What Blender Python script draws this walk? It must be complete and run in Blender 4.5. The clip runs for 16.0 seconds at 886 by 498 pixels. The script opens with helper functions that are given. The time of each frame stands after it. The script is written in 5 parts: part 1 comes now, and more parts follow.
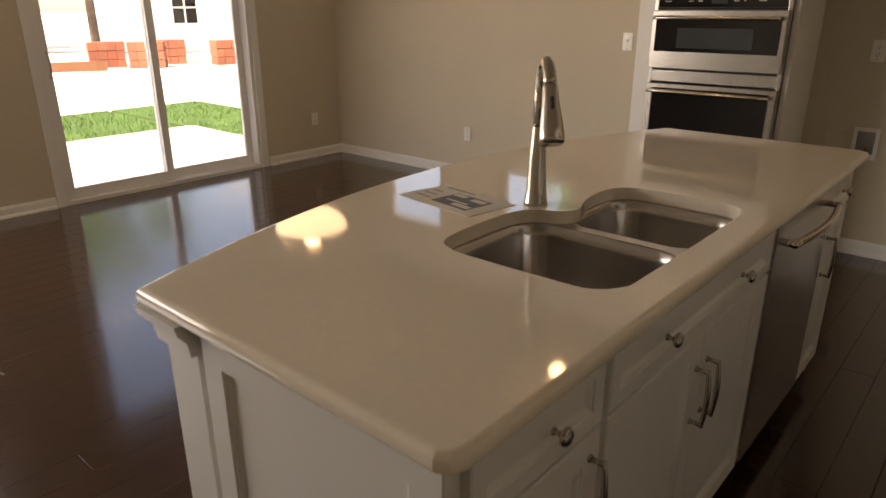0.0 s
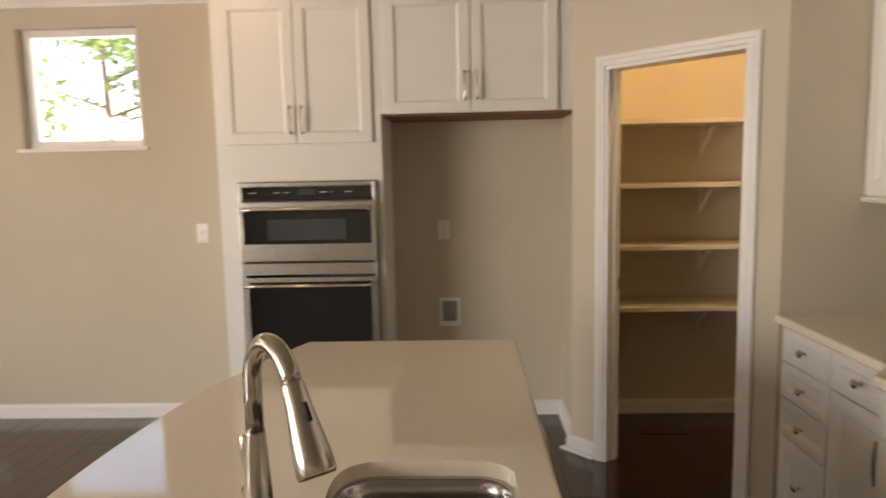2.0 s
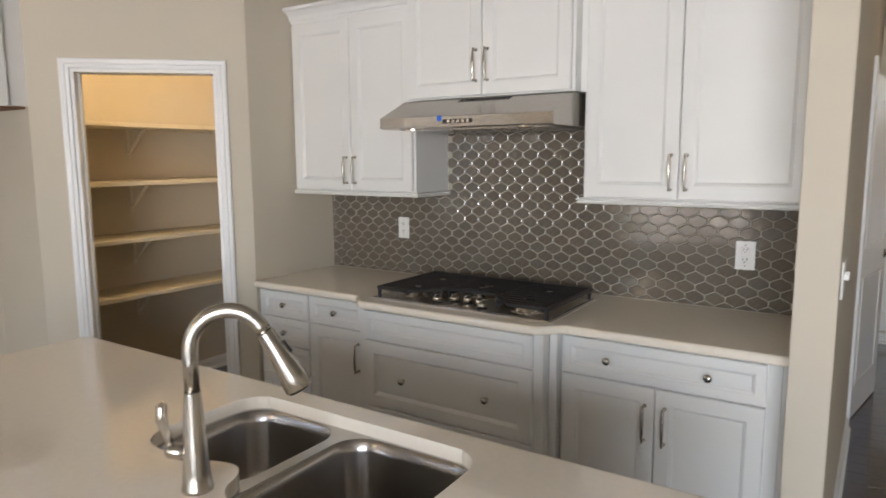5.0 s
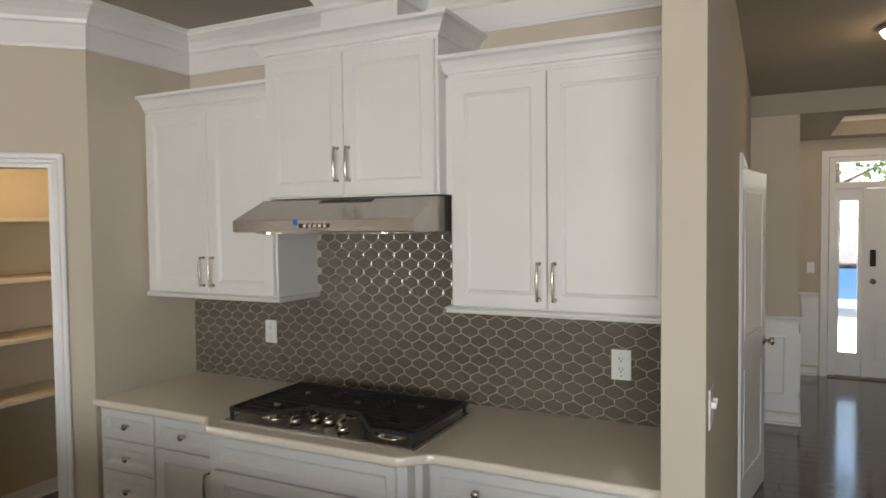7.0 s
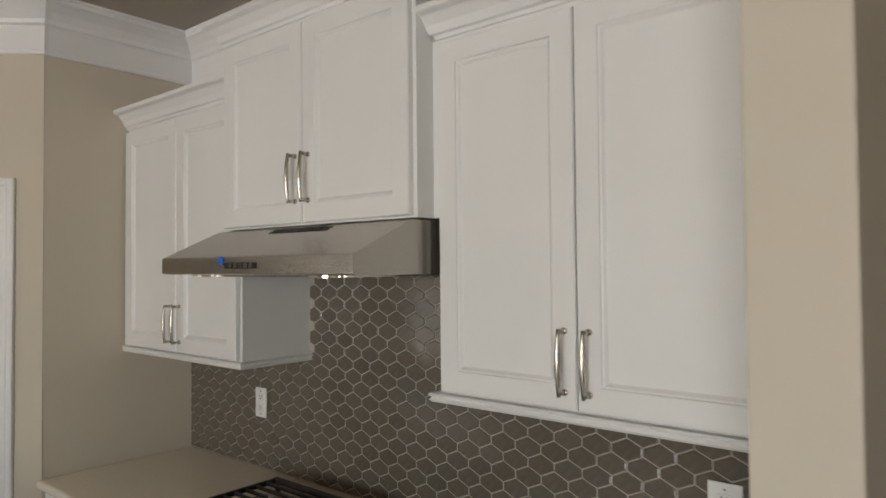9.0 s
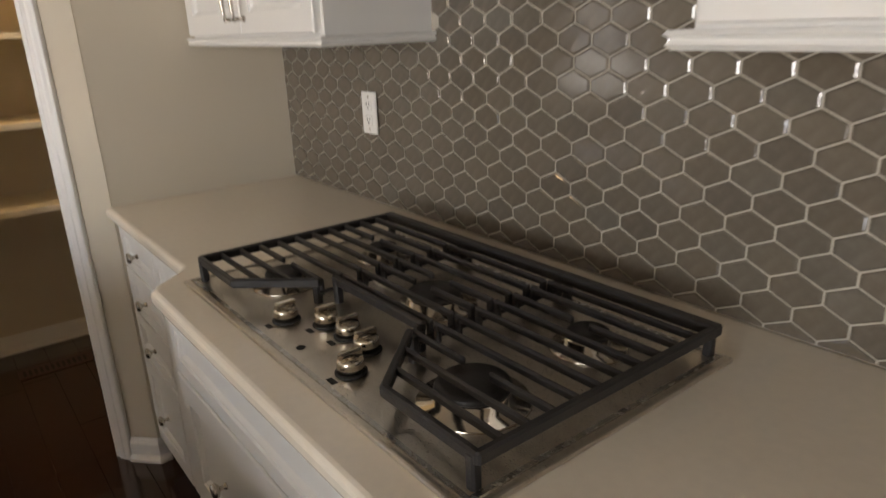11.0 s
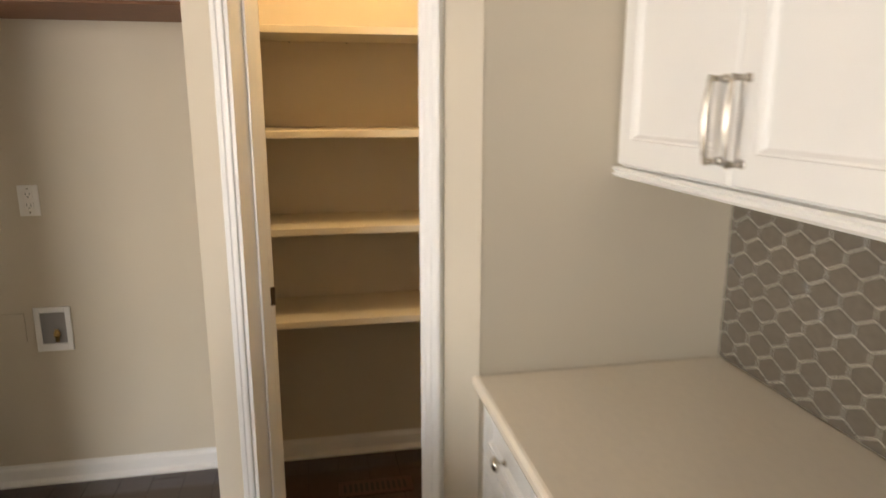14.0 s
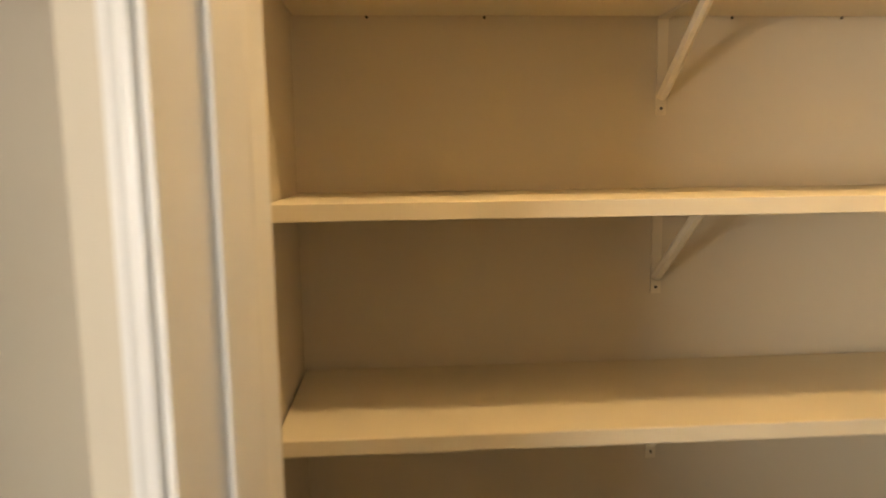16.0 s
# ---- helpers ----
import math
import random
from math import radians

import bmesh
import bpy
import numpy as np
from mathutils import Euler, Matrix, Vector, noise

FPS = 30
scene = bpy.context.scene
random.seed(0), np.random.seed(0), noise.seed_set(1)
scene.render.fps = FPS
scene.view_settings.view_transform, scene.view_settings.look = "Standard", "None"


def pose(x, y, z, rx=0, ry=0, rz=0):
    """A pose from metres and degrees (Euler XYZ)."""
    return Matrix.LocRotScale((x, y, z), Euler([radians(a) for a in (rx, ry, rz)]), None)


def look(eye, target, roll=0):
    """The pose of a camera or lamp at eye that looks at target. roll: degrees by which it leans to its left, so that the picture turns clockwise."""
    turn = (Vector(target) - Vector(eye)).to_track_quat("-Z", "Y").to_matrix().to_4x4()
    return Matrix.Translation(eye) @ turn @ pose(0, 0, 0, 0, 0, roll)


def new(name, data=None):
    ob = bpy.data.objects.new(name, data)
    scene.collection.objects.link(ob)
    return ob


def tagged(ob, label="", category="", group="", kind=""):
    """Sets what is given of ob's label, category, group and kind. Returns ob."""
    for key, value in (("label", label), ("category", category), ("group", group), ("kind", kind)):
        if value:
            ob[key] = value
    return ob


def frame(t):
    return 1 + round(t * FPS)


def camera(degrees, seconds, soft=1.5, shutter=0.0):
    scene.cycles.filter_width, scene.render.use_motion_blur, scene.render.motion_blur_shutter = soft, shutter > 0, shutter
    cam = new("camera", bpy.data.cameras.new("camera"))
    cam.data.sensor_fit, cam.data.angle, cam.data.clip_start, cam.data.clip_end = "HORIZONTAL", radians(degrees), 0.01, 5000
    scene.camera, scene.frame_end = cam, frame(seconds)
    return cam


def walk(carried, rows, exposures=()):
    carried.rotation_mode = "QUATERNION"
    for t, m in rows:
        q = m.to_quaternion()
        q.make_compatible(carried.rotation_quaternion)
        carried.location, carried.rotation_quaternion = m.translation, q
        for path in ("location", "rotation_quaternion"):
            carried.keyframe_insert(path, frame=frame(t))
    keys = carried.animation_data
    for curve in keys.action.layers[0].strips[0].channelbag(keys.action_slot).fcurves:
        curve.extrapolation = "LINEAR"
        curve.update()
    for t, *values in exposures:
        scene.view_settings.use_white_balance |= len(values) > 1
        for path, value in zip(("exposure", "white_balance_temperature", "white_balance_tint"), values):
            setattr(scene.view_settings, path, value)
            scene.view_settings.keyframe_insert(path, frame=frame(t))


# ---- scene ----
cam = camera(67.3, 16.0, shutter=0.5)
PATH = [
    (0, (0.524, 0.48, 1.397), (-0.716, 1.894, 0.717), -0.1),
    (0.5, (0.421, 0.661, 1.429), (-0.785, 2.092, 0.723), -1.1),
    (1, (0.270, 0.915, 1.450), (-0.615, 2.637, 0.944), -1.9),
    (1.5, (0.155, 0.915, 1.502), (-0.307, 2.839, 1.206), -0.5),
    (2, (-0.055, 0.875, 1.531), (-0.124, 2.860, 1.298), -1.2),
    (2.5, (-0.280, 0.904, 1.521), (0.075, 2.865, 1.354), -1.1),
    (3, (-0.490, 0.785, 1.539), (0.169, 2.665, 1.359), -1.5),
    (3.5, (-0.688, 0.788, 1.534), (0.238, 2.548, 1.309), -1.6),
    (4, (-0.923, 0.835, 1.557), (0.366, 2.348, 1.335), -1.0),
    (4.5, (-1.079, 0.769, 1.556), (0.437, 2.051, 1.317), -0.7),
    (5, (-1.179, 0.8, 1.569), (0.474, 1.893, 1.298), -0.3),
    (7.5, (-0.613, 0.679, 1.745), (1.181, 1.563, 1.706), -1.2),
    (8, (-0.307, 0.63, 1.74), (1.442, 1.599, 1.768), -1.3),
    (8.5, (-0.024, 0.65, 1.735), (1.613, 1.797, 1.777), -0.9),
    (9, (0.241, 0.776, 1.721), (1.779, 2.054, 1.771), -0.5),
    (9.5, (0.46, 0.867, 1.642), (1.889, 2.266, 1.661), -0.8),
    (10, (0.618, 1.054, 1.533), (1.891, 2.584, 1.335), -2.2),
    (12.5, (0.937, 1.749, 1.378), (1.95, 3.155, 0.378), -3.8),
    (13, (0.905, 1.81, 1.44), (1.544, 3.515, 0.614), -4.5),
    (13.5, (0.899, 1.934, 1.524), (1.344, 3.790, 0.927), -3.1),
    (14, (0.867, 2.198, 1.539), (1.243, 4.114, 1.105), -0.0),
    (14.5, (0.795, 2.535, 1.510), (1.104, 4.476, 1.135), 0.1),
    (15, (0.760, 2.895, 1.510), (0.918, 4.862, 1.187), -0.3),
    (15.5, (0.790, 3.302, 1.513), (0.908, 5.277, 1.221), -0.3),
    (16, (0.853, 3.661, 1.496), (0.982, 5.640, 1.233), -0.7),
]
EXPOSURES = [(0, 1.65, 9000, 22), (0.6, 2.0, 9000, 22), (1.2, 2.2, 8900, 20), (2.0, 2.25, 8300, 19), (3.0, 2.4, 7000, 15), (4.0, 2.45, 6650, 15), (5.2, 2.45, 6550, 14), (7.3, 2.05, 6900, 12), (9.5, 1.9, 7000, 14), (10.2, 1.85, 7200, 16), (12.3, 3.75, 7300, 17), (13.0, 3.5, 7400, 17), (13.6, 3.2, 7500, 17), (14.5, 2.8, 7700, 15), (16, 3.0, 8100, 13)]
walk(cam, [(t, look(eye, target, roll)) for t, eye, target, roll in PATH], EXPOSURES)

# ---- world and light ----
world = bpy.data.worlds.new("sky_world")
scene.world = world
world.use_nodes = True
sky = world.node_tree.nodes.new("ShaderNodeTexSky")
sky.sky_type, sky.sun_disc = "NISHITA", False
sky.sun_elevation, sky.sun_rotation = radians(58), radians(171)
background = world.node_tree.nodes["Background"]
background.inputs["Strength"].default_value = 0.15
world.node_tree.links.new(sky.outputs[0], background.inputs[0])


def lamp(name, kind, energy, colour, place, size=0.0, target=None, size_y=0.0):
    data = bpy.data.lights.new(name, kind)
    data.energy, data.color = energy, colour
    ob = new(name, data)
    ob.matrix_world = look(place, target) if target else Matrix.Translation(place)
    if kind == "SUN":
        data.angle = radians(0.6)
    elif kind == "AREA":
        data.shape, data.size, data.size_y = "RECTANGLE", size, size_y or size
    else:
        data.shadow_soft_size = size
    return ob


lamp("sun", "SUN", 5.0, (1, 0.95, 0.88), (4, -25, 41), target=(0, 0, 0))
DAY = (0.86, 0.93, 1.0)
WARM = (1.0, 0.72, 0.42)
# added fill light, out of view, filling an invented opening in the west wall
lamp("unseen_west_fill", "AREA", 38, DAY, (-4.82, -0.3, 1.45), 3.1, (1.0, 1.0, 1.2), 1.8)

# ---- materials ----


def material(name, colour, rough=0.5, metal=0.0, vary=0.06, scale=6.0, bump=0.0, bump_scale=200.0, coat=0.0, spec=0.5, stretch=(1, 1, 1), tint=None, coords="Object"):
    m = bpy.data.materials.new(name)
    m.use_nodes = True
    nodes, links = m.node_tree.nodes, m.node_tree.links
    shader = nodes["Principled BSDF"]
    shader.inputs["Roughness"].default_value, shader.inputs["Metallic"].default_value = rough, metal
    shader.inputs["Coat Weight"].default_value, shader.inputs["Specular IOR Level"].default_value = coat, spec
    shader.inputs["Coat Roughness"].default_value = 0.08
    place = nodes.new("ShaderNodeTexCoord")
    shift = nodes.new("ShaderNodeMapping")
    shift.inputs["Scale"].default_value = stretch
    links.new(place.outputs[coords], shift.inputs[0])
    big, fine = nodes.new("ShaderNodeTexNoise"), nodes.new("ShaderNodeTexNoise")
    big.inputs["Scale"].default_value, fine.inputs["Scale"].default_value = scale, bump_scale
    big.inputs["Detail"].default_value = 6
    for n in (big, fine):
        links.new(shift.outputs[0], n.inputs["Vector"])
    ramp = nodes.new("ShaderNodeValToRGB")
    dark = [c * (1 - vary) for c in (tint or colour)]
    ramp.color_ramp.elements[0].color, ramp.color_ramp.elements[1].color = (*dark, 1), (*[min(1, c * (1 + vary)) for c in colour], 1)
    ramp.color_ramp.elements[0].position, ramp.color_ramp.elements[1].position = 0.3, 0.7
    links.new(big.outputs["Fac"], ramp.inputs[0])
    links.new(ramp.outputs[0], shader.inputs["Base Color"])
    spread = nodes.new("ShaderNodeMapRange")
    spread.inputs["To Min"].default_value, spread.inputs["To Max"].default_value = rough * 0.85, min(1, rough * 1.2)
    links.new(fine.outputs["Fac"], spread.inputs["Value"])
    links.new(spread.outputs[0], shader.inputs["Roughness"])
    if bump:
        relief = nodes.new("ShaderNodeBump")
        relief.inputs["Strength"].default_value, relief.inputs["Distance"].default_value = bump, 0.002
        links.new(fine.outputs["Fac"], relief.inputs["Height"])
        links.new(relief.outputs[0], shader.inputs["Normal"])
    return m


def piece_material(name, colours, rough, coat=0.0, grain=(1, 1, 1), grain_scale=30, bump=0.1, bump_scale=60.0):
    """Varies from piece to piece, with grain inside each."""
    m = material(name, colours[0], rough, bump=bump, bump_scale=bump_scale, coat=coat, scale=grain_scale, stretch=grain, vary=0.25)
    nodes, links = m.node_tree.nodes, m.node_tree.links
    shader = nodes["Principled BSDF"]
    info = nodes.new("ShaderNodeObjectInfo")
    ramp = nodes.new("ShaderNodeValToRGB")
    ramp.color_ramp.elements[0].color, ramp.color_ramp.elements[1].color = (*colours[0], 1), (*colours[-1], 1)
    for i, c in enumerate(colours[1:-1]):
        ramp.color_ramp.elements.new((i + 1) / (len(colours) - 1)).color = (*c, 1)
    links.new(info.outputs["Random"], ramp.inputs[0])
    mix = nodes.new("ShaderNodeMix")
    mix.data_type, mix.blend_type = "RGBA", "MIX"
    mix.inputs[0].default_value = 0.45
    links.new(ramp.outputs[0], mix.inputs[6])
    links.new(shader.inputs["Base Color"].links[0].from_socket, mix.inputs[7])
    links.new(mix.outputs[2], shader.inputs["Base Color"])
    return m


def glow(name, colour, strength):
    m = bpy.data.materials.new(name)
    m.use_nodes = True
    s = m.node_tree.nodes["Principled BSDF"]
    s.inputs["Base Color"].default_value = (*colour, 1)
    s.inputs["Emission Color"].default_value, s.inputs["Emission Strength"].default_value = (*colour, 1), strength
    return m


def clear_glass(name, tint=(1, 1, 1), rough=0.0):
    m = bpy.data.materials.new(name)
    m.use_nodes = True
    s = m.node_tree.nodes["Principled BSDF"]
    s.inputs["Base Color"].default_value = (*tint, 1)
    s.inputs["Transmission Weight"].default_value, s.inputs["Roughness"].default_value, s.inputs["IOR"].default_value = 1, rough, 1.45
    return m


WALL = material("beige_wall_paint", (0.60, 0.535, 0.43), 0.75, vary=0.03, scale=1.2, bump=0.12, bump_scale=350)
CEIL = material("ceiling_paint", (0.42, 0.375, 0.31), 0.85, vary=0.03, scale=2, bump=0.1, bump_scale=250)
TRIM = material("white_trim_paint", (0.80, 0.79, 0.77), 0.35, vary=0.02, scale=4, bump=0.03, bump_scale=120)
CAB = material("white_cabinet_paint", (0.78, 0.77, 0.74), 0.38, vary=0.02, scale=3, bump=0.03, bump_scale=150)
SHELF = material("cream_shelf_paint", (0.70, 0.63, 0.50), 0.5, vary=0.03, scale=4, bump=0.05, bump_scale=150)
QUARTZ = material("cream_quartz", (0.88, 0.795, 0.67), 0.05, vary=0.02, scale=60, coat=0.2)
STEEL = material("brushed_steel", (0.50, 0.48, 0.45), 0.26, 1.0, vary=0.06, scale=14, bump=0.05, bump_scale=90, stretch=(1, 1, 14))
TRAY = material("cooktop_steel", (0.62, 0.57, 0.50), 0.28, 1.0, vary=0.02, scale=5, bump=0.02, bump_scale=150, stretch=(14, 1, 1))
HOOD = material("brushed_hood_steel", (0.40, 0.37, 0.33), 0.26, 1.0, vary=0.06, scale=10, bump=0.05, bump_scale=90, stretch=(14, 1, 14))
BASIN = material("sink_steel", (0.45, 0.43, 0.41), 0.22, 1.0, vary=0.08, scale=8, bump=0.04, bump_scale=200)
NICKEL = material("satin_nickel", (0.55, 0.51, 0.45), 0.24, 1.0, vary=0.05, scale=30)
CHROME = material("polished_knob_metal", (0.68, 0.62, 0.54), 0.14, 1.0, vary=0.04, scale=30)
IRON = material("black_cast_iron", (0.022, 0.02, 0.02), 0.42, vary=0.2, scale=40, bump=0.2, bump_scale=300)
BLACK = material("black_glass", (0.008, 0.008, 0.009), 0.05, vary=0.1, scale=5, coat=0.5)
DARK = material("dark_gap", (0.015, 0.014, 0.013), 0.6, vary=0.1)
PLASTIC = material("white_plastic", (0.82, 0.81, 0.78), 0.3, vary=0.01)
BROWN = material("bare_brown_board", (0.20, 0.085, 0.04), 0.6, vary=0.2, scale=12, stretch=(1, 12, 12))
GROUT = material("pale_grout", (0.42, 0.375, 0.31), 0.8, vary=0.08, scale=30, bump=0.2)
DISPLAY = material("grey_oven_window", (0.05, 0.058, 0.066), 0.12, vary=0.1, coat=0.4)
GLASS = clear_glass("window_glass")
FLOOR_BED = material("floor_joint", (0.012, 0.007, 0.005), 0.6)
OAK = piece_material("dark_stained_plank", [(0.028, 0.0115, 0.008), (0.05, 0.020, 0.013), (0.038, 0.015, 0.010)], 0.15, coat=0.55, grain=(14, 1.2, 14), grain_scale=9, bump=0.14, bump_scale=12)
TILE = piece_material("taupe_glazed_tile", [(0.125, 0.105, 0.083), (0.17, 0.145, 0.112), (0.145, 0.118, 0.088), (0.155, 0.14, 0.115)], 0.09, coat=0.6, grain_scale=60, bump=0.48, bump_scale=38)
PAPER = material("printed_paper", (0.78, 0.74, 0.66), 0.6, vary=0.02)
INK = material("blue_grey_print", (0.10, 0.13, 0.18), 0.6, vary=0.6, scale=60, tint=(0.4, 0.4, 0.38))
INK_PALE = material("pale_print", (0.45, 0.42, 0.38), 0.6, vary=0.15, scale=80)
BLUE = material("blue_tape", (0.02, 0.12, 0.55), 0.5, vary=0.1)
VENT = material("dark_brown_vent_metal", (0.05, 0.022, 0.014), 0.4, vary=0.1)
BRASS = material("brass_valve", (0.35, 0.24, 0.10), 0.3, 1.0)
BRONZE = material("dark_bronze", (0.10, 0.075, 0.05), 0.35, 1.0)
LAMP_GLASS = glow("lit_lamp_glass", (1.0, 0.80, 0.52), 1.4)
GRASS = material("lawn_soil", (0.05, 0.11, 0.02), 0.9, vary=0.3, scale=3, bump=0.6, bump_scale=60)
BLADE = material("grass_blade", (0.07, 0.17, 0.025), 0.6, vary=0.3, scale=2)
SAND = material("pale_dry_ground", (0.66, 0.60, 0.52), 0.95, vary=0.15, scale=0.5, bump=0.5, bump_scale=12)
CONCRETE = material("patio_concrete", (0.42, 0.41, 0.40), 0.85, vary=0.08, scale=3, bump=0.25, bump_scale=120)
SIDING = material("white_siding", (0.78, 0.78, 0.76), 0.7, vary=0.03)
ROOF = material("grey_shingle", (0.34, 0.32, 0.30), 0.9, vary=0.2, scale=5, bump=0.4, bump_scale=30)
BRICK = piece_material("red_brick", [(0.28, 0.09, 0.05), (0.36, 0.14, 0.08), (0.22, 0.08, 0.05)], 0.85)
BARK = material("bark", (0.10, 0.07, 0.05), 0.9, vary=0.3, scale=8, bump=0.5, bump_scale=40)
LEAF = material("leaf", (0.065, 0.12, 0.03), 0.55, vary=0.45, scale=0.8)
CARBLUE = material("blue_car_paint", (0.03, 0.16, 0.45), 0.3, vary=0.05, coat=0.6)
RUBBER = material("tyre_rubber", (0.02, 0.02, 0.02), 0.8)

# ---- mesh helpers ----


def part(name, bm, mat, parent=None, label="", smooth=False, shadow=True):
    bmesh.ops.recalc_face_normals(bm, faces=bm.faces[:])
    data = bpy.data.meshes.new(name)
    bm.to_mesh(data)
    bm.free()
    data.materials.append(mat)
    if smooth:
        for p in data.polygons:
            p.use_smooth = True
    ob = new(name, data)
    ob.parent = parent
    if label:
        ob["label"] = label
    if not shadow:
        ob.visible_shadow = False
    return ob


def thing(name, label, category, m=None, group=""):
    ob = new(name)
    ob.empty_display_size = 0.1
    if m is not None:
        ob.matrix_world = m
    return tagged(ob, label, category, group)


def setting(name, bm, mat, label=""):
    return tagged(part(name, bm, mat), label, kind="structure")


def box(bm, x0, x1, y0, y1, z0, z1, bevel=0.0):
    made = bmesh.ops.create_cube(bm, size=1, matrix=Matrix.LocRotScale(((x0 + x1) / 2, (y0 + y1) / 2, (z0 + z1) / 2), None, (abs(x1 - x0), abs(y1 - y0), abs(z1 - z0))))
    if bevel:
        edges = {e for v in made["verts"] for e in v.link_edges}
        bmesh.ops.bevel(bm, geom=list(edges), offset=bevel, segments=2, profile=0.6, affect="EDGES")
    return bm


def boxes(*rows, bevel=0.0):
    bm = bmesh.new()
    for r in rows:
        box(bm, *r, bevel=bevel)
    return bm


def prism(bm, outline, z0, z1):
    """Upright block over an outline of (x, y)."""
    low = [bm.verts.new((x, y, z0)) for x, y in outline]
    high = [bm.verts.new((x, y, z1)) for x, y in outline]
    bm.faces.new(low[::-1])
    bm.faces.new(high)
    n = len(outline)
    for i in range(n):
        bm.faces.new((low[i], low[(i + 1) % n], high[(i + 1) % n], high[i]))
    return bm


def lathe(bm, profile, segments=20, m=Matrix()):
    """Turned solid from (radius, height) pairs, about z."""
    rings = []
    for r, z in profile:
        if r < 1e-5:
            rings.append([bm.verts.new(m @ Vector((0, 0, z)))])
        else:
            rings.append([bm.verts.new(m @ Vector((r * math.cos(a), r * math.sin(a), z))) for a in (2 * math.pi * i / segments for i in range(segments))])
    for a, b in zip(rings, rings[1:]):
        for i in range(segments):
            j = (i + 1) % segments
            quad = [a[i % len(a)], a[j % len(a)], b[j % len(b)], b[i % len(b)]]
            quad = [v for k, v in enumerate(quad) if v not in quad[:k]]
            if len(quad) > 2:
                bm.faces.new(quad)
    for ring in (rings[0], rings[-1]):
        if len(ring) > 2:
            bm.faces.new(ring)
    return bm


def tube(bm, points, radii, sides=10):
    points = [Vector(p) for p in points]
    if not isinstance(radii, (list, tuple)):
        radii = [radii] * len(points)
    rings, side = [], None
    for i, p in enumerate(points):
        way = (points[min(i + 1, len(points) - 1)] - points[max(i - 1, 0)]).normalized()
        side = way.orthogonal().normalized() if side is None else (side - way * side.dot(way)).normalized()
        up = way.cross(side)
        rings.append([bm.verts.new(p + radii[i] * (side * math.cos(a) + up * math.sin(a))) for a in (2 * math.pi * k / sides for k in range(sides))])
    for a, b in zip(rings, rings[1:]):
        for i in range(sides):
            bm.faces.new((a[i], a[(i + 1) % sides], b[(i + 1) % sides], b[i]))
    bm.faces.new(rings[0][::-1])
    bm.faces.new(rings[-1])
    return bm


def sweep(bm, path, profile, m=Matrix(), closed=False):
    """A moulding: profile of (out, up) along a path of (x, y); out is to the right of the way."""
    pts = [Vector(p) for p in path]
    n = len(pts)
    rings = []
    for i, p in enumerate(pts):
        a = (p - pts[i - 1]).normalized() if i or closed else None
        b = (pts[(i + 1) % n] - p).normalized() if i < n - 1 or closed else None
        a, b = a or b, b or a
        na, nb = Vector((a.y, -a.x)), Vector((b.y, -b.x))
        mid = (na + nb).normalized()
        mid = mid / max(0.3, mid.dot(na))
        rings.append([bm.verts.new(m @ Vector((p.x + mid.x * o, p.y + mid.y * o, u))) for o, u in profile])
    k = len(profile)
    for i in range(n if closed else n - 1):
        a, b = rings[i], rings[(i + 1) % n]
        for j in range(k):
            bm.faces.new((a[j], a[(j + 1) % k], b[(j + 1) % k], b[j]))
    if not closed:
        bm.faces.new(rings[0])
        bm.faces.new(rings[-1][::-1])
    return bm


def panel_front(w, h, t=0.02, rail=0.055):
    """A door or drawer front with a beaded, recessed panel; front towards -y, lower left corner at the origin."""
    bm = bmesh.new()
    loops = [(0, 0), (0, 0.003 - t), (0.003, -t), (rail, -t), (rail + 0.002, 0.004 - t), (rail + 0.006, 0.005 - t), (rail + 0.012, 0.011 - t), (rail + 0.014, 0.012 - t)]
    rings = [[bm.verts.new(c) for c in ((i, y, i), (w - i, y, i), (w - i, y, h - i), (i, y, h - i))] for i, y in loops]
    for a, b in zip(rings, rings[1:]):
        for k in range(4):
            bm.faces.new((a[k], a[(k + 1) % 4], b[(k + 1) % 4], b[k]))
    bm.faces.new(rings[0][::-1])
    bm.faces.new(rings[-1])
    return bm


def knob_mesh():
    return lathe(bmesh.new(), [(0.0075, 0), (0.0075, 0.002), (0.005, 0.006), (0.0048, 0.012), (0.010, 0.016), (0.0155, 0.020), (0.016, 0.024), (0.012, 0.029), (0.0, 0.031)], 16, pose(0, 0, 0, 90))


def pull_mesh(length=0.135, flat=False):
    """Arched bar pull, upright, standing off towards -y; lower foot at the origin."""
    bm = bmesh.new()
    h = length
    for z in (0, h):
        tube(bm, [(0, 0, z), (0, -0.028, z)], 0.0052, 8)
        lathe(bm, [(0.008, 0), (0.008, 0.003), (0.0055, 0.005)], 10, pose(0, 0, z, 90))
    steps = [i / 12 for i in range(13)]
    tube(bm, [(0, -0.028 - 0.005 * math.sin(math.pi * s), -0.006 + s * (h + 0.012)) for s in steps], [0.0042 + 0.0026 * math.sin(math.pi * s) for s in steps], 8)
    return bm


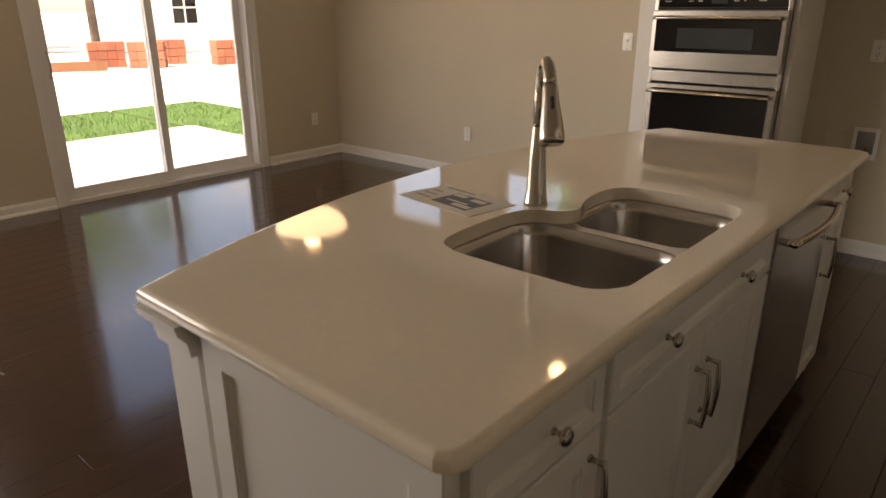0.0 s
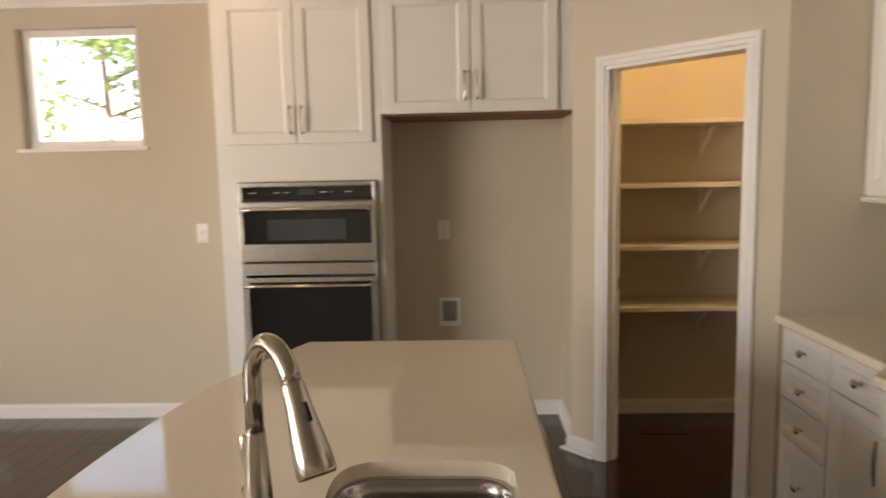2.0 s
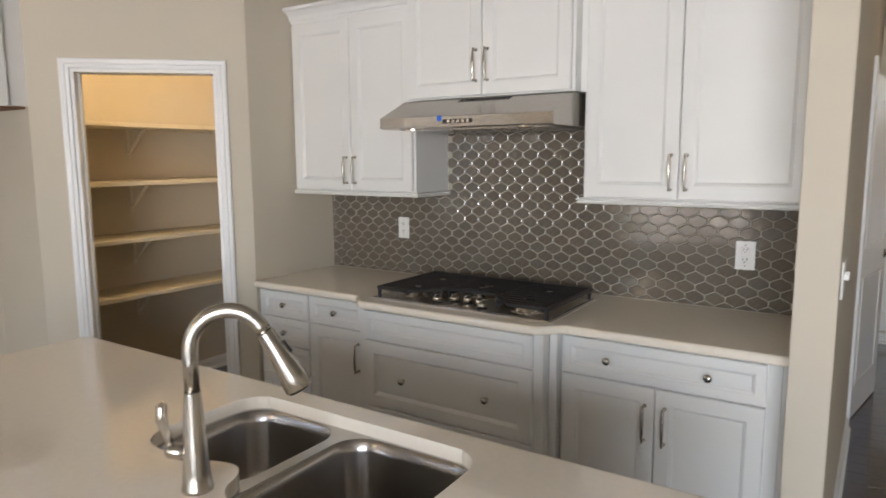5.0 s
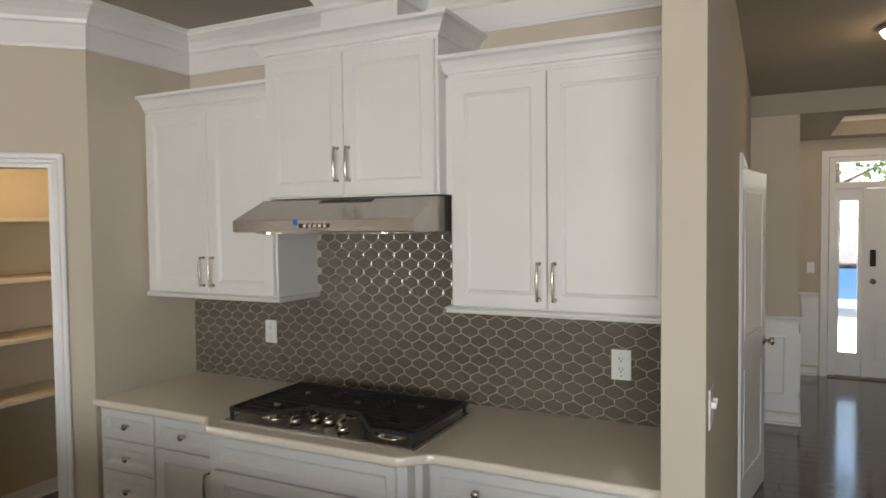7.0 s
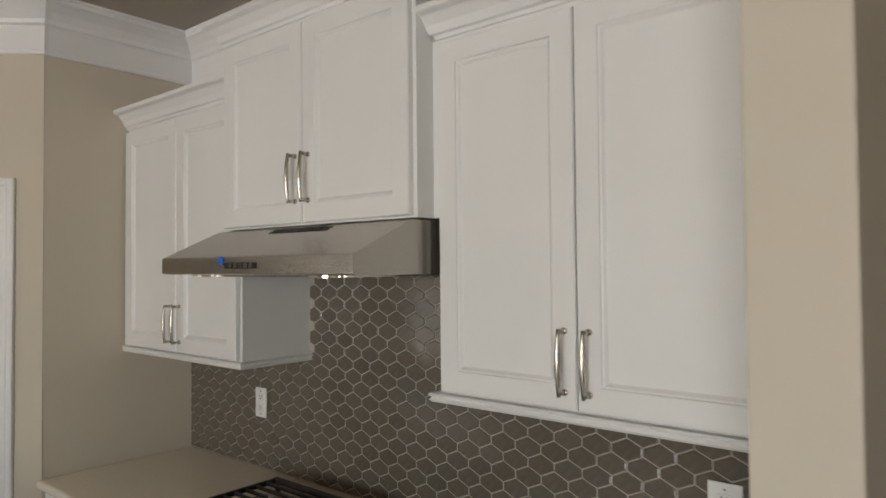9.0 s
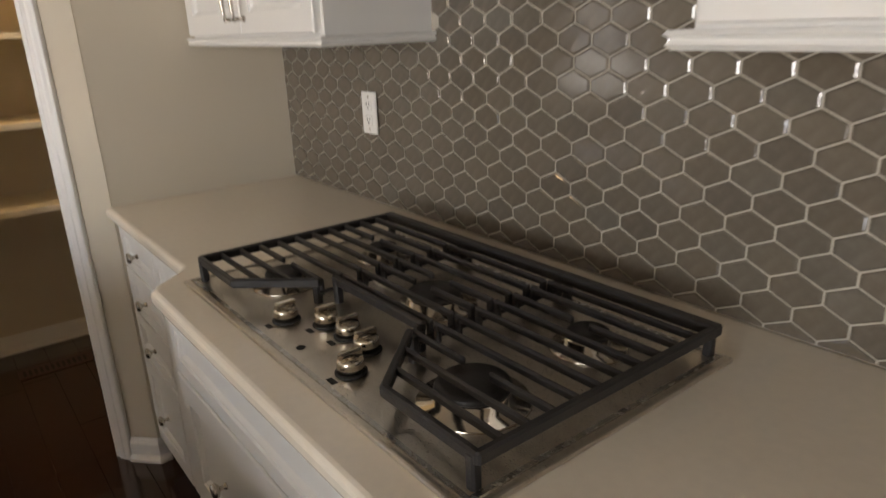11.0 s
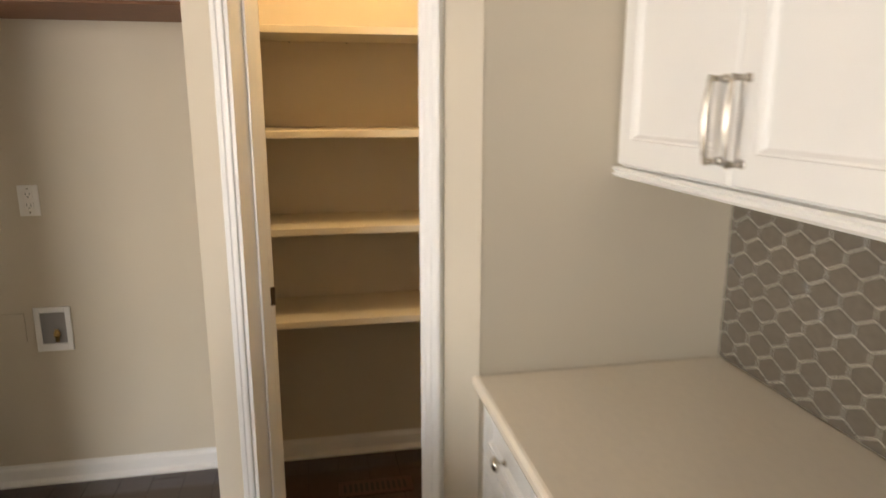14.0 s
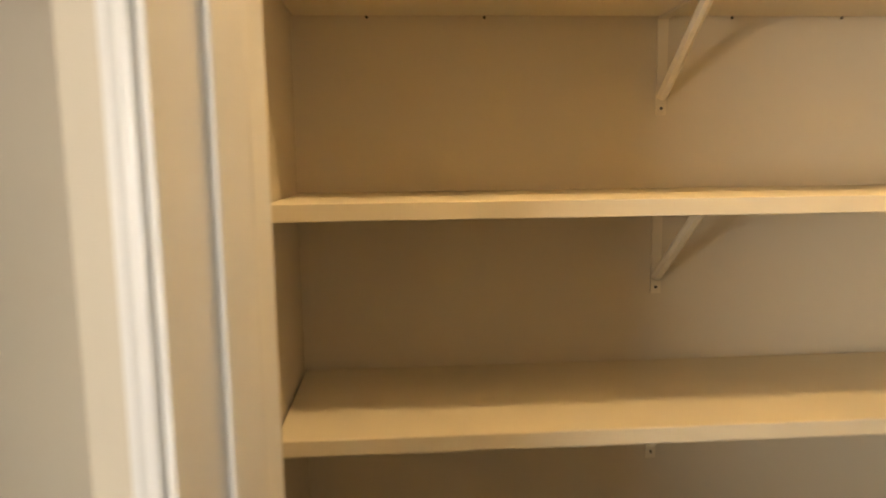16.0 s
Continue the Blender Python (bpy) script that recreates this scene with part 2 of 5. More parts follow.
def front(kind, parent, x0, x1, z0, z1, knobs=(), pulls=(), depth=0.0, length=0.135):
    w, h = x1 - x0, z1 - z0
    rail = 0.055 if min(w, h) > 0.25 else 0.034
    ob = part("door" if kind == "door" else "drawer_front", panel_front(w, h, 0.02, rail), CAB, parent)
    ob.location = (x0, -depth, z0)
    for kx, kz in knobs:
        k = part("knob", knob_mesh(), NICKEL, ob, "round satin nickel knob", True)
        k.location = (kx - x0, -0.02, kz - z0)
    for kx, kz in pulls:
        k = part("handle", pull_mesh(length), NICKEL, ob, "arched satin nickel bar pull", True)
        k.location = (kx - x0, -0.02, kz - z0)
    return ob


TO_WEST, TO_EAST = -90, 90
CROWN = [(0, 0), (0.008, 0), (0.010, 0.010), (0.018, 0.014), (0.026, 0.034), (0.045, 0.056), (0.060, 0.062), (0.064, 0.066), (0.064, 0.078), (0, 0.078)]
BASE_PROFILE = [(0, 0), (0.028, 0), (0.028, 0.012), (0.016, 0.022), (0.014, 0.024), (0.014, 0.064), (0.011, 0.072), (0.006, 0.078), (0.004, 0.086), (0, 0.086)]

# ---- structure ----
TOP = 2.775
WEST, NORTH, EAST, RETURN_Y = -4.79, 4.95, 1.858, 3.614
SOUTH, HALL_END = -3.9, 7.55

bm = boxes((WEST - 0.15, HALL_END + 0.2, SOUTH - 0.15, NORTH + 0.15, -0.14, -0.012))
floor = setting("floor", bm, FLOOR_BED, "dark stained wooden plank floor with a soft sheen")
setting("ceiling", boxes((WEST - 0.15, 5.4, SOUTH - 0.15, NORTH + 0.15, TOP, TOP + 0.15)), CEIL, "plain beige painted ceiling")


def wall_with_holes(name, axis, at, thick, lo, hi, holes, label, z1=TOP):
    """A wall along x (axis 'x', at a y) or along y, with openings (a0, a1, z0, z1)."""
    bm = bmesh.new()
    cuts = sorted(holes)
    spans, here = [], lo
    for a0, a1, b0, b1 in cuts:
        spans += [(here, a0, 0, z1), (a0, a1, 0, b0), (a0, a1, b1, z1)]
        here = a1
    spans.append((here, hi, 0, z1))
    for a0, a1, b0, b1 in spans:
        if a1 - a0 > 1e-4 and b1 - b0 > 1e-4:
            if axis == "x":
                box(bm, a0, a1, at, at + thick, b0, b1)
            else:
                box(bm, at, at + thick, a0, a1, b0, b1)
    return setting(name, bm, WALL, label)


WINDOWS = [(-4.17, -3.43), (-2.775, -2.02)]
W0, W1 = 1.70, 2.44
S0, S1, STOP = 2.25, 3.98, 2.06
wall_with_holes("wall_north", "x", NORTH, 0.15, WEST, 2.42, [(a, b, W0, W1) for a, b in WINDOWS], "beige painted wall with two small square windows")
# first hole is made up, out of view, for the west fill lamp
wall_with_holes("wall_west", "y", WEST - 0.15, 0.15, SOUTH, NORTH + 0.15, [(-1.9, 1.3, 0.5, 2.4), (S0, S1, 0, STOP)], "beige painted wall with a sliding glass door")
wall_with_holes("wall_south", "x", SOUTH - 0.15, 0.15, WEST, HALL_END, [], "beige painted wall")
setting("wall_east", boxes((EAST, EAST + 0.12, 1.01, RETURN_Y, 0, TOP)), WALL, "beige painted kitchen wall behind the cooktop")
setting("wall_return", boxes((1.232, 2.42, RETURN_Y, RETURN_Y + 0.10, 0, TOP), (2.30, 2.42, RETURN_Y + 0.10, NORTH, 0, TOP)), WALL, "beige painted return wall beside the pantry")
setting("wall_wing", boxes((1.09, 3.24, 0.89, 1.01, 0, TOP), (4.02, 5.42, 0.89, 1.01, 0, TOP), (3.24, 4.02, 0.89, 1.01, 2.06, TOP), bevel=0.004), WALL, "beige painted wing wall at the end of the counter")
setting("wall_closet", boxes((2.9, 4.3, 1.6, 1.7, 0, TOP)), WALL, "plain beige closet wall")
setting("wall_pantry", boxes((0.535, 0.660, 4.385, NORTH, 0, TOP)), WALL, "beige painted wall between fridge alcove and pantry")
setting("wall_hall_stub", prism(bmesh.new(), [(5.42, 1.01), (5.42, 0.52), (HALL_END, 0.46), (HALL_END, 1.01)], 0, TOP), WALL, "beige painted hall wall above white wainscot")
setting("wall_hall_south", boxes((2.6, HALL_END, -1.75, -1.6, 0, TOP), (2.45, 2.6, SOUTH, -1.6, 0, TOP)), WALL, "plain beige hall wall")

# diagonal pantry wall with its doorway
A, B = Vector((0.505, 4.388)), Vector((1.232, 3.612))
LONG = (B - A).length
ANGLE = math.degrees(math.atan2(B.y - A.y, B.x - A.x))
DIAG = pose(A.x, A.y, 0, 0, 0, ANGLE)
P0, P1, PTOP = 0.207, 0.908, 2.022
ob = setting("wall_diagonal", boxes((0, P0, 0, 0.10, 0, TOP), (P1, LONG, 0, 0.10, 0, TOP), (P0, P1, 0, 0.10, PTOP, TOP)), WALL, "beige painted diagonal wall with the pantry doorway")
ob.matrix_world = DIAG

CASING = [(0, 0), (0, 0.010), (0.006, 0.013), (0.018, 0.014), (0.022, 0.018), (0.028, 0.016), (0.042, 0.018), (0.048, 0.016), (0.050, 0.010), (0.050, 0)]


def doorway_trim(name, m, a0, a1, top, depth, label):
    """Casing round a doorway on its near face (y = 0, front towards -y), and the jambs with their stop."""
    t = thing(name, label, "door casing", m)
    turn = Matrix(((1, 0, 0, 0), (0, 0, -1, 0), (0, 1, 0, 0), (0, 0, 0, 1)))
    part("casing", sweep(bmesh.new(), [(a1 + 0.002, 0.0), (a1 + 0.002, top + 0.002), (a0 - 0.002, top + 0.002), (a0 - 0.002, 0.0)], CASING, turn), TRIM, t)
    for x0, x1 in ((a0 - 0.001, a0 + 0.016), (a1 - 0.016, a1 + 0.001)):
        part("jamb", boxes((x0, x1, -0.004, depth + 0.004, 0, top), bevel=0.0015), TRIM, t)
    part("head_jamb", boxes((a0 + 0.016, a1 - 0.016, -0.004, depth + 0.004, top - 0.016, top + 0.001)), TRIM, t)
    part("stop", boxes((a0 + 0.016, a0 + 0.027, 0.045, 0.080, 0, top - 0.016), (a1 - 0.027, a1 - 0.016, 0.045, 0.080, 0, top - 0.016), bevel=0.003), TRIM, t)
    return t


casing = doorway_trim("door_casing", DIAG, P0, P1, PTOP, 0.10, "white moulded casing round the open pantry doorway")
part("strike_plate", boxes((P0 + 0.014, P0 + 0.0185, 0.082, 0.1045, 0.905, 0.965)), BRONZE, casing, "dark bronze strike plate")
for z in (0.25, 1.05, 1.80):
    part("hinge", boxes((P1 - 0.0185, P1 - 0.015, 0.082, 0.1045, z, z + 0.09)), BRONZE, casing, "dark bronze hinge leaf")

# baseboards
TALL0, TALL1 = -1.385, -0.495
for path in ([(WEST, S1 + 0.075), (WEST, NORTH), (TALL0, NORTH)], [(TALL1, NORTH), (0.535, NORTH), (0.535, 4.39), (A.x, A.y), tuple(A + (B - A).normalized() * (P0 - 0.053))],
             [(0.66, 4.5), (0.66, NORTH), (2.30, NORTH), (2.30, RETURN_Y + 0.1)], [tuple(A + (B - A).normalized() * (P1 + 0.053)), tuple(B), (1.26, RETURN_Y)],
             [(WEST, SOUTH), (WEST, S0 - 0.075)], [(1.215, 1.01), (1.09, 1.01), (1.09, 0.89), (3.17, 0.89)], [(4.09, 0.89), (5.42, 0.89), (5.42, 0.52), (HALL_END, 0.46), (HALL_END, 0.26)]):
    setting("baseboard", sweep(bmesh.new(), path, BASE_PROFILE), TRIM, "white moulded baseboard")

# ceiling crown over a flat painted frieze
CEIL_CROWN = [(0, 0), (0.012, 0), (0.014, 0.012), (0.011, 0.016), (0.011, 0.110), (0.022, 0.118), (0.026, 0.134), (0.044, 0.160), (0.074, 0.186), (0.082, 0.190), (0.082, 0.204), (0.090, 0.208), (0.090, 0.218), (0, 0.218)]
bm = sweep(bmesh.new(), [(EAST, 3.614), (EAST, 2.52), (1.60, 2.52), (1.60, 2.15), (EAST, 2.15), (EAST, 1.01), (1.09, 1.01)], CEIL_CROWN, Matrix.Translation((0, 0, 2.557)))
setting("trim_crown_east", bm, TRIM, "white crown moulding under the ceiling")
bm = sweep(bmesh.new(), [(WEST, 1.0), (WEST, NORTH), (0.535, NORTH), (0.535, 4.385), tuple(A), tuple(B), (1.24, RETURN_Y), (EAST, RETURN_Y)], CEIL_CROWN, Matrix.Translation((0, 0, 2.557)))
setting("trim_crown_north", bm, TRIM, "white crown moulding under the ceiling")
setting("wall_hood_chase", boxes((1.60, EAST, 2.15, 2.52, 2.46, TOP)), TRIM, "white boxed hood duct chase")

# windows
for i, (a, b) in enumerate(WINDOWS):
    w = tagged(thing("window_%d" % (i + 1), "small square white-framed window with a drywall reveal", "window"), kind="structure")
    part("window_frame", boxes((a, a + 0.045, NORTH + 0.06, NORTH + 0.12, W0 + 0.02, W1), (b - 0.045, b, NORTH + 0.06, NORTH + 0.12, W0 + 0.02, W1), (a + 0.045, b - 0.045, NORTH + 0.06, NORTH + 0.12, W1 - 0.045, W1), (a + 0.045, b - 0.045, NORTH + 0.06, NORTH + 0.12, W0 + 0.02, W0 + 0.065), bevel=0.004), TRIM, w)
    part("window_sill", boxes((a - 0.03, b + 0.03, NORTH - 0.022, NORTH + 0.06, W0 - 0.004, W0 + 0.018), bevel=0.004), TRIM, w)
    part("pane", boxes((a + 0.04, b - 0.04, NORTH + 0.085, NORTH + 0.09, W0 + 0.06, W1 - 0.04)), GLASS, w, shadow=False)

# sliding door
d = tagged(thing("door_sliding", "white framed sliding glass door to the patio", "sliding door"), kind="structure")
X = WEST
part("casing", boxes((X - 0.001, X + 0.016, S0 - 0.065, S0, 0, STOP + 0.065), (X - 0.001, X + 0.016, S1, S1 + 0.065, 0, STOP + 0.065), (X - 0.001, X + 0.016, S0, S1, STOP, STOP + 0.065), bevel=0.003), TRIM, d)
part("frame", boxes((X - 0.14, X - 0.002, S0, S0 + 0.03, 0.03, STOP), (X - 0.14, X - 0.002, S1 - 0.03, S1, 0.03, STOP), (X - 0.14, X - 0.002, S0 + 0.03, S1 - 0.03, STOP - 0.03, STOP), (X - 0.15, X + 0.004, S0, S1, -0.01, 0.03)), TRIM, d)
MID = (S0 + S1) / 2
for y0, y1, x in ((S0 + 0.03, MID + 0.03, X - 0.05), (MID - 0.03, S1 - 0.03, X - 0.10)):
    s = part("sash", boxes((x - 0.035, x, y0, y0 + 0.06, 0.03, STOP - 0.03), (x - 0.035, x, y1 - 0.06, y1, 0.03, STOP - 0.03), (x - 0.035, x, y0 + 0.06, y1 - 0.06, 0.03, 0.11), (x - 0.035, x, y0 + 0.06, y1 - 0.06, STOP - 0.10, STOP - 0.03), bevel=0.003), TRIM, d)
    part("pane", boxes((x - 0.02, x - 0.014, y0 + 0.055, y1 - 0.055, 0.105, STOP - 0.095)), GLASS, s, shadow=False)
part("handle", tube(bmesh.new(), [(X - 0.05 + 0.004, S0 + 0.07, 0.93 + 0.18 * s) if s in (0, 1) else (X - 0.05 + 0.045 * math.sin(math.pi * s) ** 0.5, S0 + 0.07, 0.93 + 0.18 * s) for s in [i / 12 for i in range(13)]], 0.007, 8), NICKEL, d, "curved metal door handle", True)

# ---- range wall cabinets ----


def base_cabinet(label, y_hi, y_lo, face, fronts):
    """Base cabinet against the range wall; local x runs from y_hi towards y_lo."""
    w = y_hi - y_lo
    c = thing("base_cabinet", label, "cabinet", pose(face, y_hi, 0, 0, 0, TO_WEST), "range wall base cabinets")
    part("body", boxes((0, w, 0.0, EAST - face, 0.10, 0.876)), CAB, c)
    part("toe_kick", boxes((0, w, 0.06, EAST - face, 0, 0.0995)), CAB, c)
    for kind, a, b, z0, z1, knobs, pulls in fronts:
        front(kind, c, y_hi - a, y_hi - b, z0, z1, [(y_hi - y, z) for y, z in knobs], [(y_hi - y, z) for y, z in pulls])
    return c


FACE = 1.255
KY = 3.40
base_cabinet("white four-drawer base cabinet with round knobs", 3.610, 3.232, FACE, [
    ("drawer", 3.585, 3.236, 0.735, 0.872, [(KY, 0.806)], []), ("drawer", 3.585, 3.236, 0.585, 0.729, [(KY, 0.656)], []),
    ("drawer", 3.585, 3.236, 0.43, 0.579, [(KY, 0.502)], []), ("drawer", 3.585, 3.236, 0.105, 0.424, [(KY, 0.266)], [])])
base_cabinet("white base cabinet with one drawer over a door", 3.230, 2.852, FACE, [
    ("drawer", 3.224, 2.862, 0.735, 0.872, [(3.04, 0.806)], []), ("door", 3.224, 2.862, 0.105, 0.729, [], [(2.895, 0.53)])])
base_cabinet("white deep-drawer base cabinet standing proud under the cooktop", 2.815, 1.875, 1.160, [
    ("drawer", 2.775, 1.915, 0.738, 0.872, [], []), ("drawer", 2.775, 1.915, 0.42, 0.730, [(2.55, 0.572), (2.12, 0.572)], []), ("drawer", 2.775, 1.915, 0.105, 0.412, [(2.55, 0.26), (2.12, 0.26)], [])])
base_cabinet("white base cabinet with a wide drawer over two doors", 1.838, 1.04, FACE, [
    ("drawer", 1.825, 1.085, 0.722, 0.868, [(1.64, 0.795), (1.27, 0.795)], []), ("door", 1.825, 1.458, 0.105, 0.714, [], [(1.492, 0.51)]), ("door", 1.454, 1.085, 0.105, 0.714, [], [(1.418, 0.51)])])
for y0, y1 in ((2.817, 2.85), (1.84, 1.873)):
    tagged(part("filler_strip", boxes((1.21, 1.8, y0, y1, 0, 0.876), bevel=0.006), CAB), "white filler strip between base cabinets", "cabinet filler")
tagged(part("filler_strip", boxes((1.245, 1.8, 1.012, 1.038, 0, 0.876)), CAB), "white filler strip between cabinet and wing wall", "cabinet filler")


def round_edge_slab(bm, outline, z1, thick, r=0.012, steps=3):
    """A slab with rounded upper and lower edges over an outline given anticlockwise."""
    n = len(outline)
    pts = [Vector(p) for p in outline]

    def inset(d):
        out = []
        for i, p in enumerate(pts):
            a, b = (p - pts[i - 1]).normalized(), (pts[(i + 1) % n] - p).normalized()
            na, nb = Vector((-a.y, a.x)), Vector((-b.y, b.x))
            mid = (na + nb).normalized()
            out.append(p + mid * d / max(0.4, mid.dot(na)))
        return out
    rows = []
    for k in range(steps + 1):
        q = math.pi / 2 * k / steps
        rows.append((r * (1 - math.sin(q)), z1 - thick + r * (1 - math.cos(q))))
    rows += [(a, 2 * z1 - thick - z) for a, z in reversed(rows)]
    rings = [[bm.verts.new((p.x, p.y, z)) for p in inset(d)] for d, z in rows]
    for a, b in zip(rings, rings[1:]):
        for i in range(n):
            bm.faces.new((a[i], a[(i + 1) % n], b[(i + 1) % n], b[i]))
    bm.faces.new(rings[0][::-1])
    bm.faces.new(rings[-1])
    return bm


outline = [(EAST - 0.001, 1.012), (EAST - 0.001, 3.612), (1.215, 3.612), (1.215, 2.895), (1.205, 2.875), (1.135, 2.815), (1.12, 2.79), (1.12, 1.90), (1.135, 1.875), (1.195, 1.815), (1.205, 1.79), (1.205, 1.012)]
tagged(part("countertop", round_edge_slab(bmesh.new(), outline, 0.915, 0.036), QUARTZ), "cream quartz countertop along the range wall, bumped out at the cooktop", "countertop")


def crown_run(parent, w, depth, z, left=True, right=True):
    path = [(0, depth), (0, 0), (w, 0), (w, depth)]
    if not left:
        path = path[1:]
    if not right:
        path = path[:-1]
    # way must keep the room on its right
    part("crown", sweep(bmesh.new(), path, CROWN, Matrix.Translation((0, 0, z))), TRIM, parent)


def upper_cabinet(label, y_hi, y_lo, face, z0, z1, split, pull_z, rail=True, group="range wall upper cabinets"):
    w, depth = y_hi - y_lo, EAST - face
    c = thing("upper_cabinet", label, "cabinet", pose(face, y_hi, 0, 0, 0, TO_WEST), group)
    part("body", boxes((0, w, 0, depth, z0, z1)), CAB, c)
    s = y_hi - split
    front("door", c, 0.012, s - 0.002, z0 + 0.006, z1 - 0.02, [], [(s - 0.030, pull_z)])
    front("door", c, s + 0.002, w - 0.012, z0 + 0.006, z1 - 0.02, [], [(s + 0.030, pull_z)])
    crown_run(c, w, depth, z1 - 0.004)
    if rail:
        part("light_rail", sweep(bmesh.new(), [(0, depth), (0, 0), (w, 0), (w, depth)], [(-0.02, -0.022), (0.018, -0.022), (0.024, -0.016), (0.018, -0.010), (0.026, -0.004), (0.022, 0.001), (-0.02, 0.001)], Matrix.Translation((0, 0, z0 - 0.001))), CAB, c)
    return c


upper_cabinet("white two-door upper cabinet beside the hood with bar pulls", 3.612, 2.772, 1.562, 1.395, 2.312, 3.185, 1.44)
upper_cabinet("white two-door upper cabinet beside the wing wall", 1.882, 1.012, 1.562, 1.395, 2.312, 1.482, 1.44)
upper_cabinet("white two-door cabinet set proud above the hood", 2.770, 1.906, 1.500, 1.845, 2.470, 2.345, 1.915, rail=False)
for y0, y1 in ((2.7705, 2.7715), (1.8825, 1.9055)):
    if y1 - y0 > 0.005:
        tagged(part("filler_strip", boxes((1.565, EAST, y0, y1, 1.845, 2.31)), CAB), "white filler strip between upper cabinets", "cabinet filler")

# range hood
hood = thing("range_hood", "stainless under-cabinet range hood with sloped front and blue tape", "range hood")
prof = [(1.852, 1.700), (1.290, 1.700), (1.272, 1.704), (1.272, 1.748), (1.278, 1.752), (1.47, 1.838), (1.852, 1.838)]
bm = bmesh.new()
rings = [[bm.verts.new((x, y, z)) for x, z in prof] for y in (1.9, 2.766)]
bm.faces.new(rings[0])
bm.faces.new(rings[1][::-1])
for i in range(len(prof)):
    j = (i + 1) % len(prof)
    bm.faces.new((rings[0][i], rings[0][j], rings[1][j], rings[1][i]))
part("canopy", bm, HOOD, hood)
part("filter_panel", boxes((1.34, 1.80, 1.96, 2.70, 1.694, 1.6995)), STEEL, hood)
for y in (2.05, 2.62):
    part("lamp_lens", lathe(bmesh.new(), [(0.034, 0), (0.034, -0.006), (0.026, -0.008), (0, -0.008)], 16, Matrix.Translation((1.33, y, 1.6995))), CHROME, hood)
part("control_strip", boxes((1.2705, 1.2722, 2.27, 2.42, 1.718, 1.734)), DARK, hood)
for i in range(5):
    part("button", boxes((1.268, 1.2706, 2.285 + i * 0.024, 2.299 + i * 0.024, 1.7205, 1.7315)), CHROME, hood)
part("tape", boxes((1.2695, 1.2719, 2.425, 2.447, 1.728, 1.752)), BLUE, hood, "small piece of blue tape")
slope = pose(1.278 + 0.192 * 0.83, 0, 1.752 + 0.086 * 0.83 + 0.0015, 0, -math.degrees(math.atan2(0.086, 0.192)), 0)
for k in range(2):
    for i in range(12):
        s = part("vent_slot", boxes((-0.008 + k * 0.018, 0.004 + k * 0.018, 2.18 + i * 0.022, 2.196 + i * 0.022, -0.002, 0.0005)), DARK, hood)
        s.matrix_local = slope

# ---- oven wall ----
FRONT = 4.452
tall = thing("tall_oven_cabinet", "tall white oven cabinet with two doors above and a drawer below", "cabinet", pose(TALL0, FRONT, 0))
TW = TALL1 - TALL0
for x0, x1 in ((0, 0.104), (TW - 0.028, TW)):
    part("side_panel", boxes((x0, x1, 0, NORTH - FRONT, 0.10, 2.47)), CAB, tall)
part("upper_box", boxes((0.104, TW - 0.028, 0, NORTH - FRONT, 1.492, 2.47)), CAB, tall)
part("lower_box", boxes((0.104, TW - 0.028, 0, NORTH - FRONT, 0.10, 0.408)), CAB, tall)
part("back_panel", boxes((0.104, TW - 0.028, 0.35, NORTH - FRONT, 0.408, 1.492)), CAB, tall)
part("toe_kick", boxes((0, TW, 0.06, NORTH - FRONT, 0, 0.0995)), CAB, tall)
front("door", tall, 0.045, 0.440, 1.690, 2.445, [], [(0.412, 1.748)])
front("door", tall, 0.444, 0.845, 1.690, 2.445, [], [(0.472, 1.748)])
front("drawer", tall, 0.045, 0.845, 0.115, 0.385, [(0.24, 0.25), (0.65, 0.25)], [])
part("crown", sweep(bmesh.new(), [(0, NORTH - FRONT), (0, 0), (TW, 0)], CROWN, Matrix.Translation((0, 0, 2.462))), TRIM, tall)

oven = thing("wall_oven", "stainless double wall oven with black glass doors and bar handles", "oven", pose(-1.278, FRONT - 0.026, 0))
OW = 0.752
part("trim_frame", boxes((0, 0.022, 0, 0.33, 0.410, 1.488), (OW - 0.022, OW, 0, 0.33, 0.410, 1.488), (0.022, OW - 0.022, 0.008, 0.33, 1.40, 1.488), (0.022, OW - 0.022, 0.004, 0.33, 1.466, 1.488), (0.022, OW - 0.022, 0.002, 0.33, 0.985, 1.05), bevel=0.002), STEEL, oven)
cp = part("control_panel", boxes((0.026, OW - 0.026, -0.004, 0.01, 1.402, 1.464)), BLACK, oven)
part("display", boxes((0.33, 0.42, -0.0055, -0.0035, 1.420, 1.450)), DISPLAY, cp)
for x0, x1 in ((0.06, 0.10), (0.20, 0.23), (0.255, 0.28), (0.45, 0.48), (0.505, 0.515), (0.58, 0.62)):
    part("mark", boxes((x0, x1, -0.0052, -0.0038, 1.430, 1.436)), INK_PALE, cp)
up = part("upper_door", boxes((0.006, OW - 0.006, -0.030, 0.006, 1.062, 1.385), bevel=0.004), STEEL, oven)
part("window", boxes((0.032, OW - 0.032, -0.034, -0.029, 1.158, 1.352), bevel=0.003), BLACK, up)
part("screen", boxes((0.165, OW - 0.165, -0.0355, -0.0335, 1.180, 1.290)), DISPLAY, up)
part("badge", lathe(bmesh.new(), [(0.014, 0), (0.014, 0.002), (0, 0.0025)], 16, pose(OW / 2, -0.030, 1.115, 90)), NICKEL, up)
low = part("lower_door", boxes((0.006, OW - 0.006, -0.030, 0.006, 0.462, 0.975), bevel=0.004), STEEL, oven)
